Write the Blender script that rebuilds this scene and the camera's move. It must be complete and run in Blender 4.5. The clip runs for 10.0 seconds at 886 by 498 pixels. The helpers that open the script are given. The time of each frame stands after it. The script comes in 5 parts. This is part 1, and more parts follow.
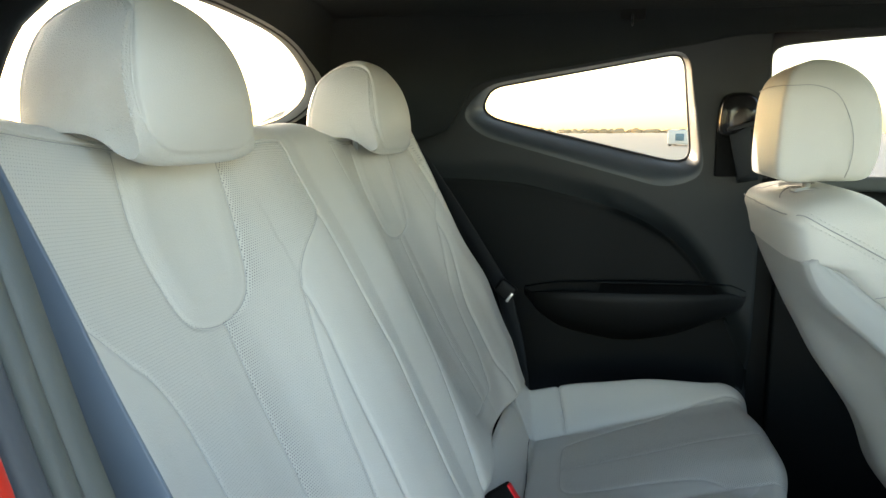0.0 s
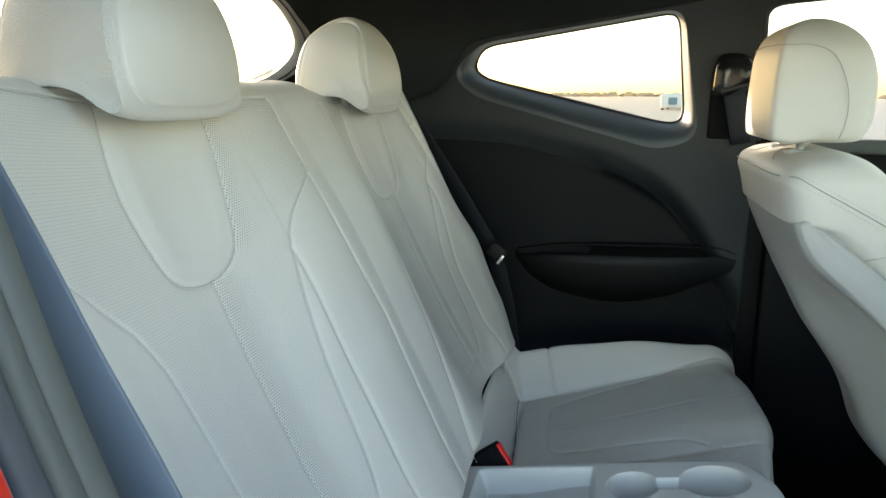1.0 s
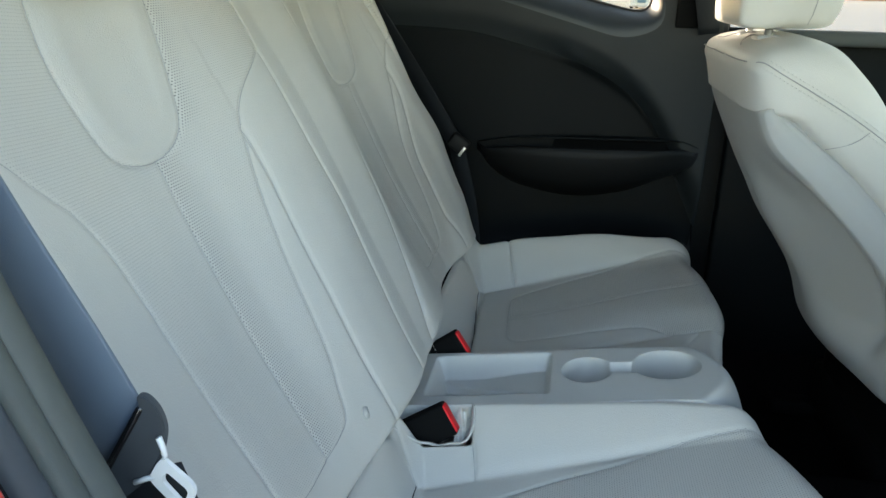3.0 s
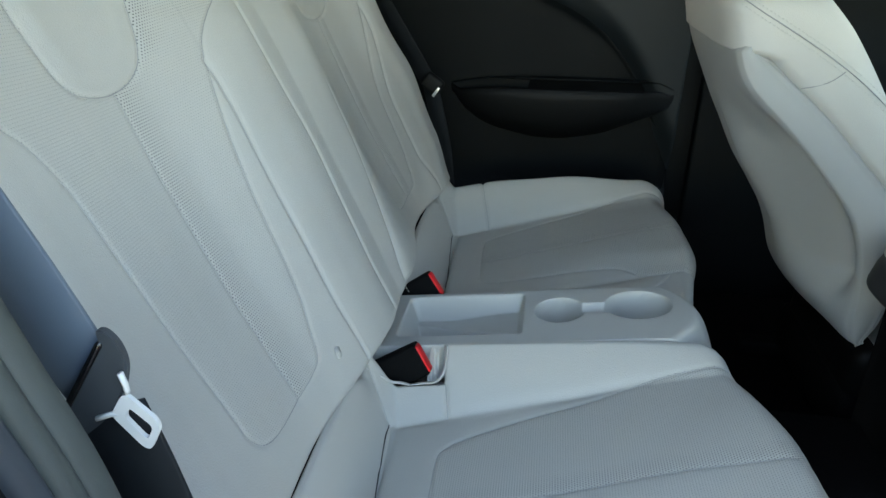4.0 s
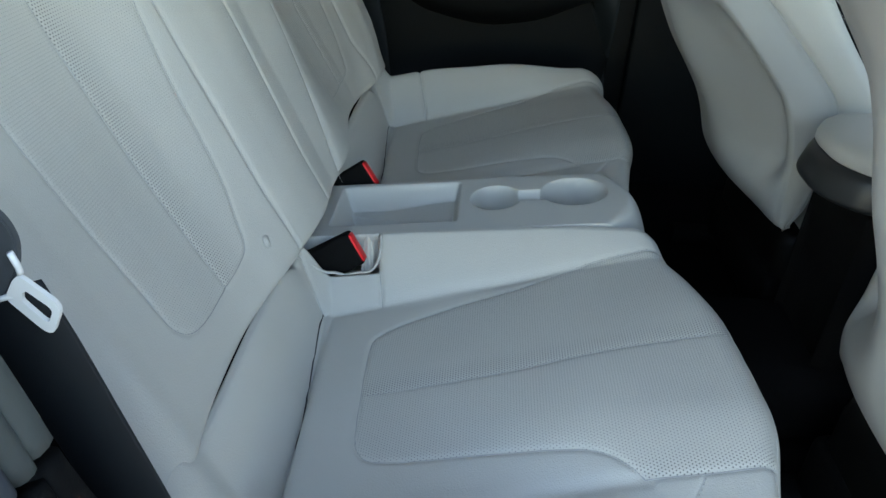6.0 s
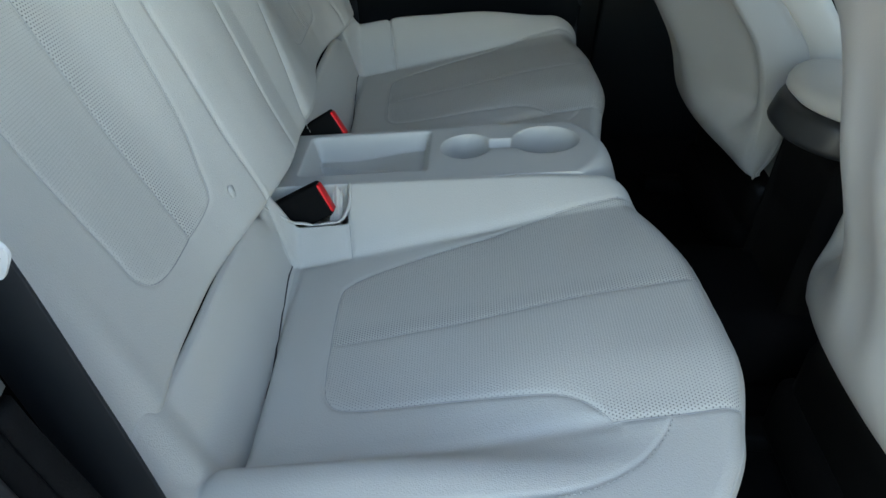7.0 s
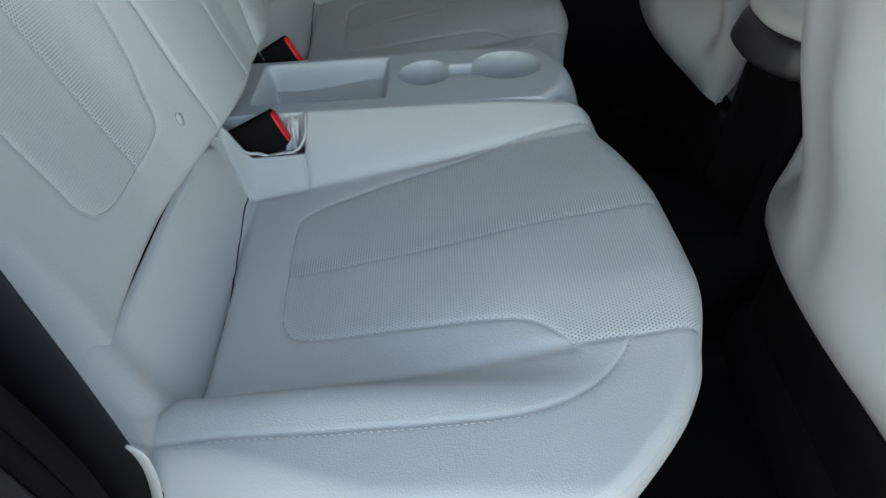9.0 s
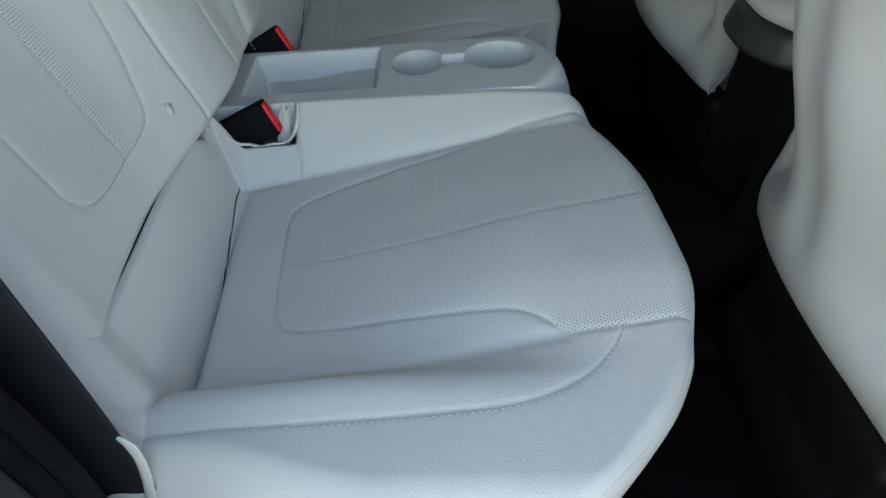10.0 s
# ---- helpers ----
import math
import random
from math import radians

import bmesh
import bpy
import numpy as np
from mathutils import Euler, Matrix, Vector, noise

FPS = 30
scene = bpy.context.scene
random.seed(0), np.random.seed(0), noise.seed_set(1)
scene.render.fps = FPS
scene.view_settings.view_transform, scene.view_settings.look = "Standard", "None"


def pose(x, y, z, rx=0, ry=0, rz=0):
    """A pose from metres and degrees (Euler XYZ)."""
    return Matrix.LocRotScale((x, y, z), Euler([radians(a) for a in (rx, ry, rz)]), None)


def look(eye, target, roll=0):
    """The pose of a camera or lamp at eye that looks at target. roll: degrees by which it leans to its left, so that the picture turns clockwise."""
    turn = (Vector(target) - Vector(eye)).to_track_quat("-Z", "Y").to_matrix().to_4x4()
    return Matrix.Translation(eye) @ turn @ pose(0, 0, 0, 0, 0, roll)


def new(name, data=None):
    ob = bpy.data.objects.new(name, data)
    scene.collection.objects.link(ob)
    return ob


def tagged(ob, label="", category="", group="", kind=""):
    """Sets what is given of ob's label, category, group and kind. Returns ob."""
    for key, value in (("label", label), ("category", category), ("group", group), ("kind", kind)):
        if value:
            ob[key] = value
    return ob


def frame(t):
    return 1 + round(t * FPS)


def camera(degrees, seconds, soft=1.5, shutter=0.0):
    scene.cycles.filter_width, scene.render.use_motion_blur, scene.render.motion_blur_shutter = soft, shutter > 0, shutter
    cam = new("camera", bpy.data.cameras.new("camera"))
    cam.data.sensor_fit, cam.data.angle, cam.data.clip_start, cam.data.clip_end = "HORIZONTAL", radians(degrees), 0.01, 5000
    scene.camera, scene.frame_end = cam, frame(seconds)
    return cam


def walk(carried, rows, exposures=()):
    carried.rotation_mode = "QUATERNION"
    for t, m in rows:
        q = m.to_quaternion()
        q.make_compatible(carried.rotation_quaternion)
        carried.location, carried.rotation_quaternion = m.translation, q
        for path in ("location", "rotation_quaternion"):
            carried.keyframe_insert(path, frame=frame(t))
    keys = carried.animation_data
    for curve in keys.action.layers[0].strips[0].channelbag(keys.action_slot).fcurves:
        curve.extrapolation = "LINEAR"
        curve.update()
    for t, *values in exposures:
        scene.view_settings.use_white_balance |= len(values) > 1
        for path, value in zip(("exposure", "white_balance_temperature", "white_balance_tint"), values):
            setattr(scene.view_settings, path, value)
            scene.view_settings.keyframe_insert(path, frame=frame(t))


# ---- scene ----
cam = camera(62.2, 10.0)
PATH = [
    (0.0, pose(0.0000, 0.0000, 1.2800, 80.734, -0.000, 13.000)),
    (0.5, pose(-0.0008, 0.0036, 1.2779, 79.601, -0.137, 12.746)),
    (1.0, pose(-0.0006, 0.0085, 1.2733, 77.909, -0.337, 12.383)),
    (1.5, pose(0.0000, 0.0135, 1.2670, 76.024, -0.495, 11.859)),
    (2.0, pose(0.0018, 0.0187, 1.2603, 74.103, -0.755, 11.271)),
    (3.5, pose(0.0051, 0.0315, 1.2377, 68.311, -1.631, 8.855)),
    (4.0, pose(0.0073, 0.0366, 1.2303, 66.252, -2.003, 7.971)),
    (4.5, pose(0.0106, 0.0410, 1.2225, 64.334, -2.346, 7.011)),
    (5.0, pose(0.0143, 0.0452, 1.2143, 62.277, -2.709, 5.891)),
    (5.5, pose(0.0181, 0.0495, 1.2072, 60.487, -3.055, 4.816)),
    (7.0, pose(0.0305, 0.0564, 1.1869, 55.510, -3.936, 1.904)),
    (7.5, pose(0.0350, 0.0577, 1.1805, 54.050, -4.123, 1.059)),
    (8.0, pose(0.0392, 0.0591, 1.1744, 52.721, -4.308, 0.367)),
    (8.5, pose(0.0417, 0.0598, 1.1701, 51.622, -4.481, -0.209)),
    (9.0, pose(0.0436, 0.0601, 1.1669, 50.999, -4.596, -0.613)),
    (9.5, pose(0.0452, 0.0607, 1.1662, 50.592, -4.713, -0.860)),
    (10.0, pose(0.0458, 0.0611, 1.1651, 50.355, -4.733, -1.091)),
]
walk(cam, PATH, [(0.0, 3.70, 7150, 14), (4.0, 3.59, 7000, 14), (10.0, 3.49, 7250, 16)])

# ---- light: bright hazy daylight, sun low behind the car ----
world = bpy.data.worlds.new("sky")
scene.world = world
world.use_nodes = True
wn, wl = world.node_tree.nodes, world.node_tree.links
sky = wn.new("ShaderNodeTexSky")
sky.sky_type = "NISHITA"
sky.sun_disc = False
sky.sun_elevation = radians(10.5)
sky.sun_rotation = radians(-50)
sky.dust_density = 0.8
wn["Background"].inputs["Strength"].default_value = 0.15
wl.new(sky.outputs["Color"], wn["Background"].inputs["Color"])
sun = new("sun", bpy.data.lights.new("sun", "SUN"))
sun.data.energy = 0.72
sun.data.angle = radians(1.5)
sun.data.color = (1.0, 0.91, 0.79)
sun.matrix_world = look((-7.7, 6.46, 1.863), (0, 0, 0))

# ---- materials ----
def material(name, rgb, rough=0.5, metal=0.0, grain=0.0, scale=600.0, stain=0.06, stain_scale=6.0, sheen=0.0, coat=0.0, spec=0.5, relief=0.0006):
    """A surface with a fine grain in its relief and faint uneven toning at a larger scale."""
    mat = bpy.data.materials.new(name)
    mat.use_nodes = True
    n, l = mat.node_tree.nodes, mat.node_tree.links
    b = n["Principled BSDF"]
    b.inputs["Roughness"].default_value = rough
    b.inputs["Metallic"].default_value = metal
    b.inputs["Specular IOR Level"].default_value = spec
    b.inputs["Sheen Weight"].default_value = sheen
    b.inputs["Coat Weight"].default_value = coat
    co = n.new("ShaderNodeTexCoord")
    big = n.new("ShaderNodeTexNoise")
    big.inputs["Scale"].default_value = stain_scale
    big.inputs["Detail"].default_value = 5
    l.new(co.outputs["Object"], big.inputs["Vector"])
    mix = n.new("ShaderNodeMix")
    mix.data_type = "RGBA"
    mix.inputs[6].default_value = (*[c * (1 - stain) for c in rgb], 1)
    mix.inputs[7].default_value = (*[min(1, c * (1 + stain)) for c in rgb], 1)
    l.new(big.outputs["Fac"], mix.inputs[0])
    l.new(mix.outputs[2], b.inputs["Base Color"])
    if grain:
        fine = n.new("ShaderNodeTexVoronoi")
        fine.inputs["Scale"].default_value = scale
        l.new(co.outputs["Object"], fine.inputs["Vector"])
        bump = n.new("ShaderNodeBump")
        bump.inputs["Strength"].default_value = grain
        bump.inputs["Distance"].default_value = relief
        l.new(fine.outputs["Distance"], bump.inputs["Height"])
        l.new(bump.outputs["Normal"], b.inputs["Normal"])
        rr = n.new("ShaderNodeMapRange")
        rr.inputs["To Min"].default_value = max(0.05, rough - 0.06)
        rr.inputs["To Max"].default_value = min(1, rough + 0.06)
        l.new(big.outputs["Fac"], rr.inputs["Value"])
        l.new(rr.outputs["Result"], b.inputs["Roughness"])
    return mat


LEATHER = (0.57, 0.56, 0.522)
leather = material("pale_grey_leather", LEATHER, 0.48, grain=0.4, scale=640, stain=0.04, stain_scale=9)
leather_grain = material("pale_grey_grained_leather", LEATHER, 0.46, grain=0.8, scale=720, stain=0.04, stain_scale=9, relief=0.0011)
thread = material("pale_thread", (0.55, 0.55, 0.52), 0.7, grain=0.4, scale=900)
seam_grey = material("grey_seam_thread", (0.34, 0.345, 0.345), 0.8, stain=0.2)
plastic_pale = material("pale_grey_plastic", (0.39, 0.395, 0.385), 0.5, grain=0.2, scale=900, stain=0.03)
tray_plastic = material("pale_grey_tray_plastic", (0.55, 0.55, 0.525), 0.5, grain=0.2, scale=900, stain=0.03)
trim_black = material("black_grained_trim", (0.005, 0.0055, 0.0057), 0.5, grain=0.12, scale=900, stain=0.2, spec=0.2)
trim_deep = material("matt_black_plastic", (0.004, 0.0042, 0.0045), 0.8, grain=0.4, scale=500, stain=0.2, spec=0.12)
trim_dark = material("charcoal_trim", (0.0023, 0.0036, 0.0043), 0.5, grain=0.3, scale=500, stain=0.15, spec=0.14)
headliner = material("black_headliner", (0.0185, 0.0215, 0.022), 0.95, grain=0.4, scale=900, stain=0.2, spec=0.1)
carpet = material("black_carpet", (0.006, 0.006, 0.0066), 1.0, grain=0.8, scale=350, stain=0.3, spec=0.05)
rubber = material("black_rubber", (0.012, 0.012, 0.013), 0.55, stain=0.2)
# one webbing in two tones: light in the first colour, shade in the second
webbing = material("lit_webbing", (0.092, 0.122, 0.162), 0.5, grain=0.15, scale=1500, sheen=0.2)
webbing_shaded = material("shaded_webbing", (0.010, 0.0125, 0.0155), 0.6, grain=0.15, scale=1500, spec=0.3)
gloss_black = material("glossy_black_plastic", (0.008, 0.008, 0.009), 0.18, stain=0.2)
chrome = material("brushed_steel", (0.72, 0.72, 0.7), 0.28, metal=1.0, stain=0.05)
red_plastic = material("red_button_plastic", (0.78, 0.010, 0.016), 0.4, stain=0.08, spec=0.3)
red_paint = material("red_car_paint", (0.5, 0.02, 0.012), 0.3, coat=0.6, stain=0.04)
quarter_grey = material("charcoal_quarter_trim", (0.0085, 0.0122, 0.0140), 0.5, grain=0.2, scale=500, stain=0.15, spec=0.35)
# quarter trim again, with the glow from the window put into its colour
reveal_lit = material("lit_reveal_trim", (0.029, 0.037, 0.045), 0.45, grain=0.2, scale=500, stain=0.15)
latch_grey = material("grey_latch_plastic", (0.050, 0.056, 0.064), 0.55, grain=0.1, scale=900)
reveal_pale = material("pale_grey_edge_trim", (0.22, 0.23, 0.235), 0.5, stain=0.1)
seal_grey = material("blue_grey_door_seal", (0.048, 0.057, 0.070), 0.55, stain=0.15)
satin_charcoal = material("satin_charcoal_plastic", (0.024, 0.026, 0.0275), 0.42, grain=0.1, scale=900, stain=0.15)
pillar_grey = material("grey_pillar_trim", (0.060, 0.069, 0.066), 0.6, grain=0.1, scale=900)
concrete = material("pale_concrete", (0.48, 0.445, 0.395), 0.9, stain=0.15, stain_scale=0.4)
foliage = material("dry_foliage", (0.62, 0.44, 0.26), 0.9, stain=0.3, stain_scale=1.5)
far_white = material("white_painted_metal", (0.75, 0.75, 0.74), 0.4, stain=0.05)
far_blue = material("blue_painted_metal", (0.16, 0.26, 0.33), 0.4, stain=0.1)


def perforated():
    """Leather pierced by a hexagonal lattice of small holes; the mesh's own 'perf' attribute widens them along some seams."""
    mat = leather.copy()
    mat.name = "perforated_grey_leather"
    n, l = mat.node_tree.nodes, mat.node_tree.links
    b = n["Principled BSDF"]
    uv = n.new("ShaderNodeUVMap")
    uv.uv_map = "metres"
    pitch = 0.0038

    def lattice(dx, dy):
        m = n.new("ShaderNodeVectorMath")
        m.operation = "MULTIPLY_ADD"
        m.inputs[1].default_value = (1 / pitch, 1 / (pitch * 1.732), 0)
        m.inputs[2].default_value = (dx, dy, 0)
        l.new(uv.outputs["UV"], m.inputs[0])
        f = n.new("ShaderNodeVectorMath")
        f.operation = "FRACTION"
        l.new(m.outputs[0], f.inputs[0])
        s = n.new("ShaderNodeVectorMath")
        s.operation = "SUBTRACT"
        s.inputs[1].default_value = (0.5, 0.5, 0)
        l.new(f.outputs[0], s.inputs[0])
        k = n.new("ShaderNodeVectorMath")
        k.operation = "MULTIPLY"
        k.inputs[1].default_value = (1, 1.732, 0)
        l.new(s.outputs[0], k.inputs[0])
        g = n.new("ShaderNodeVectorMath")
        g.operation = "LENGTH"
        l.new(k.outputs[0], g.inputs[0])
        return g

    low = n.new("ShaderNodeMath")
    low.operation = "MINIMUM"
    l.new(lattice(0, 0).outputs["Value"], low.inputs[0])
    l.new(lattice(0.5, 0.5).outputs["Value"], low.inputs[1])
    at = n.new("ShaderNodeAttribute")
    at.attribute_name = "perf"
    rad = n.new("ShaderNodeMapRange")
    rad.inputs["To Min"].default_value = 0.085
    rad.inputs["To Max"].default_value = 0.21
    l.new(at.outputs["Fac"], rad.inputs["Value"])
    d = n.new("ShaderNodeMath")
    d.operation = "SUBTRACT"
    l.new(low.outputs[0], d.inputs[0])
    l.new(rad.outputs["Result"], d.inputs[1])
    hole = n.new("ShaderNodeMapRange")
    hole.inputs["From Min"].default_value = -0.05
    hole.inputs["From Max"].default_value = 0.06
    l.new(d.outputs[0], hole.inputs["Value"])
    old = b.inputs["Base Color"].links[0].from_socket
    mix = n.new("ShaderNodeMix")
    mix.data_type = "RGBA"
    mix.inputs[6].default_value = (0.075, 0.078, 0.082, 1)
    l.new(hole.outputs["Result"], mix.inputs[0])
    l.new(old, mix.inputs[7])
    l.new(mix.outputs[2], b.inputs["Base Color"])
    bump = n.new("ShaderNodeBump")
    bump.inputs["Strength"].default_value = 0.08
    bump.inputs["Distance"].default_value = 0.0006
    l.new(hole.outputs["Result"], bump.inputs["Height"])
    l.new(b.inputs["Normal"].links[0].from_socket, bump.inputs["Normal"])
    l.new(bump.outputs["Normal"], b.inputs["Normal"])
    return mat


leather_perf = perforated()


def window_glass(name, tint):
    mat = bpy.data.materials.new(name)
    mat.use_nodes = True
    n, l = mat.node_tree.nodes, mat.node_tree.links
    b = n["Principled BSDF"]
    b.inputs["Transmission Weight"].default_value = 1.0
    b.inputs["Roughness"].default_value = 0.0
    b.inputs["IOR"].default_value = 1.05
    b.inputs["Base Color"].default_value = (*tint, 1)
    return mat


glass = window_glass("tinted_window_glass", (0.36, 0.35, 0.325))
privacy_glass = window_glass("dark_tinted_rear_glass", (0.32, 0.31, 0.27))

# ---- the rear bench as two smooth sheets: backrest and cushions ----
MID = 1.085                      # the car's centre line
SEAT = 0.357                     # from it to the middle of each rear seat
SEAT_Y = (0.728, 1.458)          # the two rear seats' own middles


def curve(xs, ys):
    """A smooth curve through a few stations (monotone cubic), for arrays."""
    xs, ys = np.array(xs, float), np.array(ys, float)
    d = np.diff(ys) / np.diff(xs)
    m = np.concatenate([[d[0]], np.where(d[1:] * d[:-1] > 0, 2 * d[1:] * d[:-1] / (d[1:] + d[:-1] + 1e-12 * np.sign(d[1:] + d[:-1] + 1e-30)), 0), [d[-1]]])

    def f(q):
        q = np.clip(q, xs[0], xs[-1])
        i = np.clip(np.searchsorted(xs, q) - 1, 0, len(xs) - 2)
        h = xs[i + 1] - xs[i]
        t = (q - xs[i]) / h
        return ((2 * t**3 - 3 * t**2 + 1) * ys[i] + (t**3 - 2 * t**2 + t) * h * m[i] + (3 * t**2 - 2 * t**3) * ys[i + 1] + (t**3 - t**2) * h * m[i + 1])
    return f


def smooth(a, b, q):
    t = np.clip((q - a) / (b - a), 0, 1)
    return t * t * (3 - 2 * t)


def spline(points, step=0.004):
    """Points along a rounded line through a few corners."""
    p = np.array(points, float)
    out = []
    for i in range(len(p) - 1):
        a, b, c, d = p[max(i - 1, 0)], p[i], p[i + 1], p[min(i + 2, len(p) - 1)]
        n = max(2, int(np.linalg.norm(c - b) / step))
        for t in np.linspace(0, 1, n, endpoint=i == len(p) - 2):
            out.append(0.5 * (2 * b + (c - a) * t + (2 * a - 5 * b + 4 * c - d) * t * t + (3 * b - a - 3 * c + d) * t**3))
    return np.array(out)


# backrest: s runs up the sloping face, h stands off it
BACK_FOOT = np.array((-0.20, 0.62))
BACK_UP = np.array((-0.4415, 0.8973))
BACK_OUT = np.array((0.8973, 0.4415))
BACK_TOP, BACK_ROLL = 0.70, 0.052
BACK_LOW, BACK_TUCK = 0.054, 0.014
back_inner = curve([0, 0.05, 0.09, 0.14, 0.19, 0.25, 0.30, 0.357, 0.42], [0.036, 0.040, 0.042, 0.036, 0.022, 0.002, -0.012, -0.017, -0.012])
back_near = curve([0.42, 0.48, 0.53, 0.57, 0.61, 0.64, 0.665, 0.683], [-0.012, -0.004, 0.006, 0.014, 0.014, 0.004, -0.02, -0.07])
back_far = curve([0.42, 0.48, 0.53, 0.57, 0.61, 0.64, 0.665, 0.683], [-0.012, 0.004, 0.030, 0.048, 0.052, 0.042, 0.010, -0.06])


def far_swell(s):
    """How far the far seat's bolster swells sideways, low down."""
    return 0.062 * smooth(0.46, 0.26, s) * smooth(0.055, 0.15, s)


def back_relief(w, s):
    """Height of the padding over the plain backrest at a distance w across from the car's middle."""
    u = abs(w)
    u = np.where(w > 0.40, u - far_swell(s) * smooth(0.40, 0.62, u), u)
    h = np.where(u < 0.42, back_inner(u), np.where(w < 0, back_near(u), back_far(u)))
    flat = smooth(0.45, 0.72, s)
    h = np.where(u > 0.60, h, h * (1 - 0.45 * flat))
    h = h + np.where(w > 0, -0.012 * smooth(0.34, 0.16, s) * smooth(0.50, 0.60, u), 0)
    return h + 0.012 * smooth(0.30, 0.08, s) * np.exp(-((u - SEAT) / 0.16) ** 2) + 0.010 * smooth(0.16, 0.05, s) * np.exp(-((u - 0.27) / 0.10) ** 2)


def back_place(y, s, h):
    """From backrest coordinates to the car's: x and z."""
    a = np.clip((s - BACK_TOP) / BACK_ROLL, 0, None)
    b = np.clip((BACK_LOW - s) / BACK_TUCK, 0, 1.9)
    q = np.clip(s, BACK_LOW, BACK_TOP)
    along = q + np.where(a > 0, (BACK_ROLL + h) * np.sin(a), 0) - np.where(b > 0, BACK_TUCK * np.sin(b), 0)
    out = np.where(a > 0, (BACK_ROLL + h) * np.cos(a) - BACK_ROLL, np.where(b > 0, h + BACK_TUCK * np.cos(b) - BACK_TUCK, h))
    x = BACK_FOOT[0] + along * BACK_UP[0] + out * BACK_OUT[0]
    z = BACK_FOOT[1] + along * BACK_UP[1] + out * BACK_OUT[1]
    return np.stack([x, y + 0 * x, z], -1)


# cushion: r runs forward, h stands off it; k is the distance towards the car's middle from the seat's own middle
CUSH_AT = np.array((-0.08, 0.585))
CUSH_ON = np.array((0.9678, 0.2516))
CUSH_UP = np.array((-0.2516, 0.9678))
CUSH_FRONT, CUSH_ROLL = 0.40, 0.030


cushion_edge = curve([-0.39, -0.36, -0.33, -0.30, -0.25, -0.20, -0.10, 0.05, 0.15, 0.27], [0.21, 0.268, 0.307, 0.338, 0.379, 0.402, 0.417, 0.410, 0.390, 0.347])

far_edge = curve([-0.36, -0.30, -0.25, -0.15, -0.05, 0.05, 0.15, 0.20, 0.27], [0.33, 0.352, 0.364, 0.378, 0.383, 0.379, 0.367, 0.357, 0.338])


def cushion_relief(k, r, side=0):
    inner = 0.172 + 0.045 * smooth(0.0, 0.4, r)
    tall = (0.078 - 0.060 * smooth(-0.02, 0.37, r) if side else 0.0725 - 0.118 * np.clip(r + 0.02, -0.06, 0.42) - 0.010 * smooth(0.24, 0.40, r)) + (0.016 * np.exp(-(((r - 0.22) / 0.10) ** 2)) if side else 0)
    up = np.clip((k - inner + 0.012) / (0.268 - inner), 0, 1)
    h = tall * np.where(up < 0.16, up * up / 0.32, up - 0.08) * (1.30 - 0.22 * up)
    h = h + 0.010 * smooth(-0.165, -0.25, k) * (1 - smooth(0.15, 0.36, r)) + (0.031 * smooth(-0.188, -0.228, k) * smooth(0.40, -0.09, r) * smooth(-0.135, -0.078, r) + 0.004 * np.exp(-(((k + 0.236) / 0.028) ** 2)) * (1 - smooth(0.16, 0.33, r)) if side == 0 else 0)
    edge = -0.276 - 0.050 * smooth(-0.05, 0.15, r)
    h = h - (0.12 - 0.065 * smooth(-0.05, 0.15, r)) * np.clip((edge - k) / 0.085, 0, 2) ** 1.8 * (1 if side == 0 else smooth(0.0, 0.2, r))
    h = h + (0.010 * smooth(0.16, 0.25, k) if side else 0)
    h = h + (0.100 * smooth(-0.077, -0.109, r) - 0.09 * smooth(-0.116, -0.150, r)) * (1 - 0.45 * smooth(0.12, 0.22, k)) * (smooth(-0.325, -0.275, k) if side == 0 else 1) + 0.010 * np.exp(-((r + 0.135) / 0.03) ** 2)
    h = h + 0.010 * np.exp(-(k / 0.17) ** 2) * np.exp(-((r - 0.25) / 0.16) ** 2)
    return h - 0.010 * smooth(0.05, 0.35, r) * smooth(-0.08, -0.19, k)


def cushion_place(y, r, h, k, side):
    front = cushion_edge(k) if side == 0 else far_edge(k)
    a = np.clip((r - front) / CUSH_ROLL, 0, None)
    bend = np.minimum(a, 2.0)
    fall = (a - bend) * CUSH_ROLL
    q = np.minimum(r, front)
    along = q + np.where(a > 0, (CUSH_ROLL + h) * np.sin(bend) + fall * np.cos(2.0), 0)
    up = np.where(a > 0, (CUSH_ROLL + h) * np.cos(bend) - CUSH_ROLL - fall * np.sin(2.0), h)
    x = CUSH_AT[0] + along * CUSH_ON[0] + up * CUSH_UP[0]
    z = CUSH_AT[1] + along * CUSH_ON[1] + up * CUSH_UP[1]
    return np.stack([x, y + 0 * x, z], -1)

# ---- building helpers ----
def part(name, bm, mat, parent=None, label="", sharp=None):
    """One mesh object from a bmesh or a ready mesh, under its thing."""
    if isinstance(bm, bmesh.types.BMesh):
        me = bpy.data.meshes.new(name)
        bm.to_mesh(me)
        bm.free()
    else:
        me = bm
    me.materials.append(mat)
    me.polygons.foreach_set("use_smooth", [True] * len(me.polygons))
    if sharp:
        me.set_sharp_from_angle(angle=radians(sharp))
    ob = new(name, me)
    if parent:
        ob.parent = parent
    return tagged(ob, label)


def thing(name, label, category, at=(0, 0, 0), group="", kind=""):
    ob = new(name)
    ob.empty_display_size = 0.05
    ob.matrix_world = Matrix.Translation(at)
    return tagged(ob, label, category, group, kind)


def mesh_of(verts, faces):
    me = bpy.data.meshes.new("mesh")
    me.from_pydata([tuple(v) for v in verts], [], [tuple(f) for f in faces])
    return me


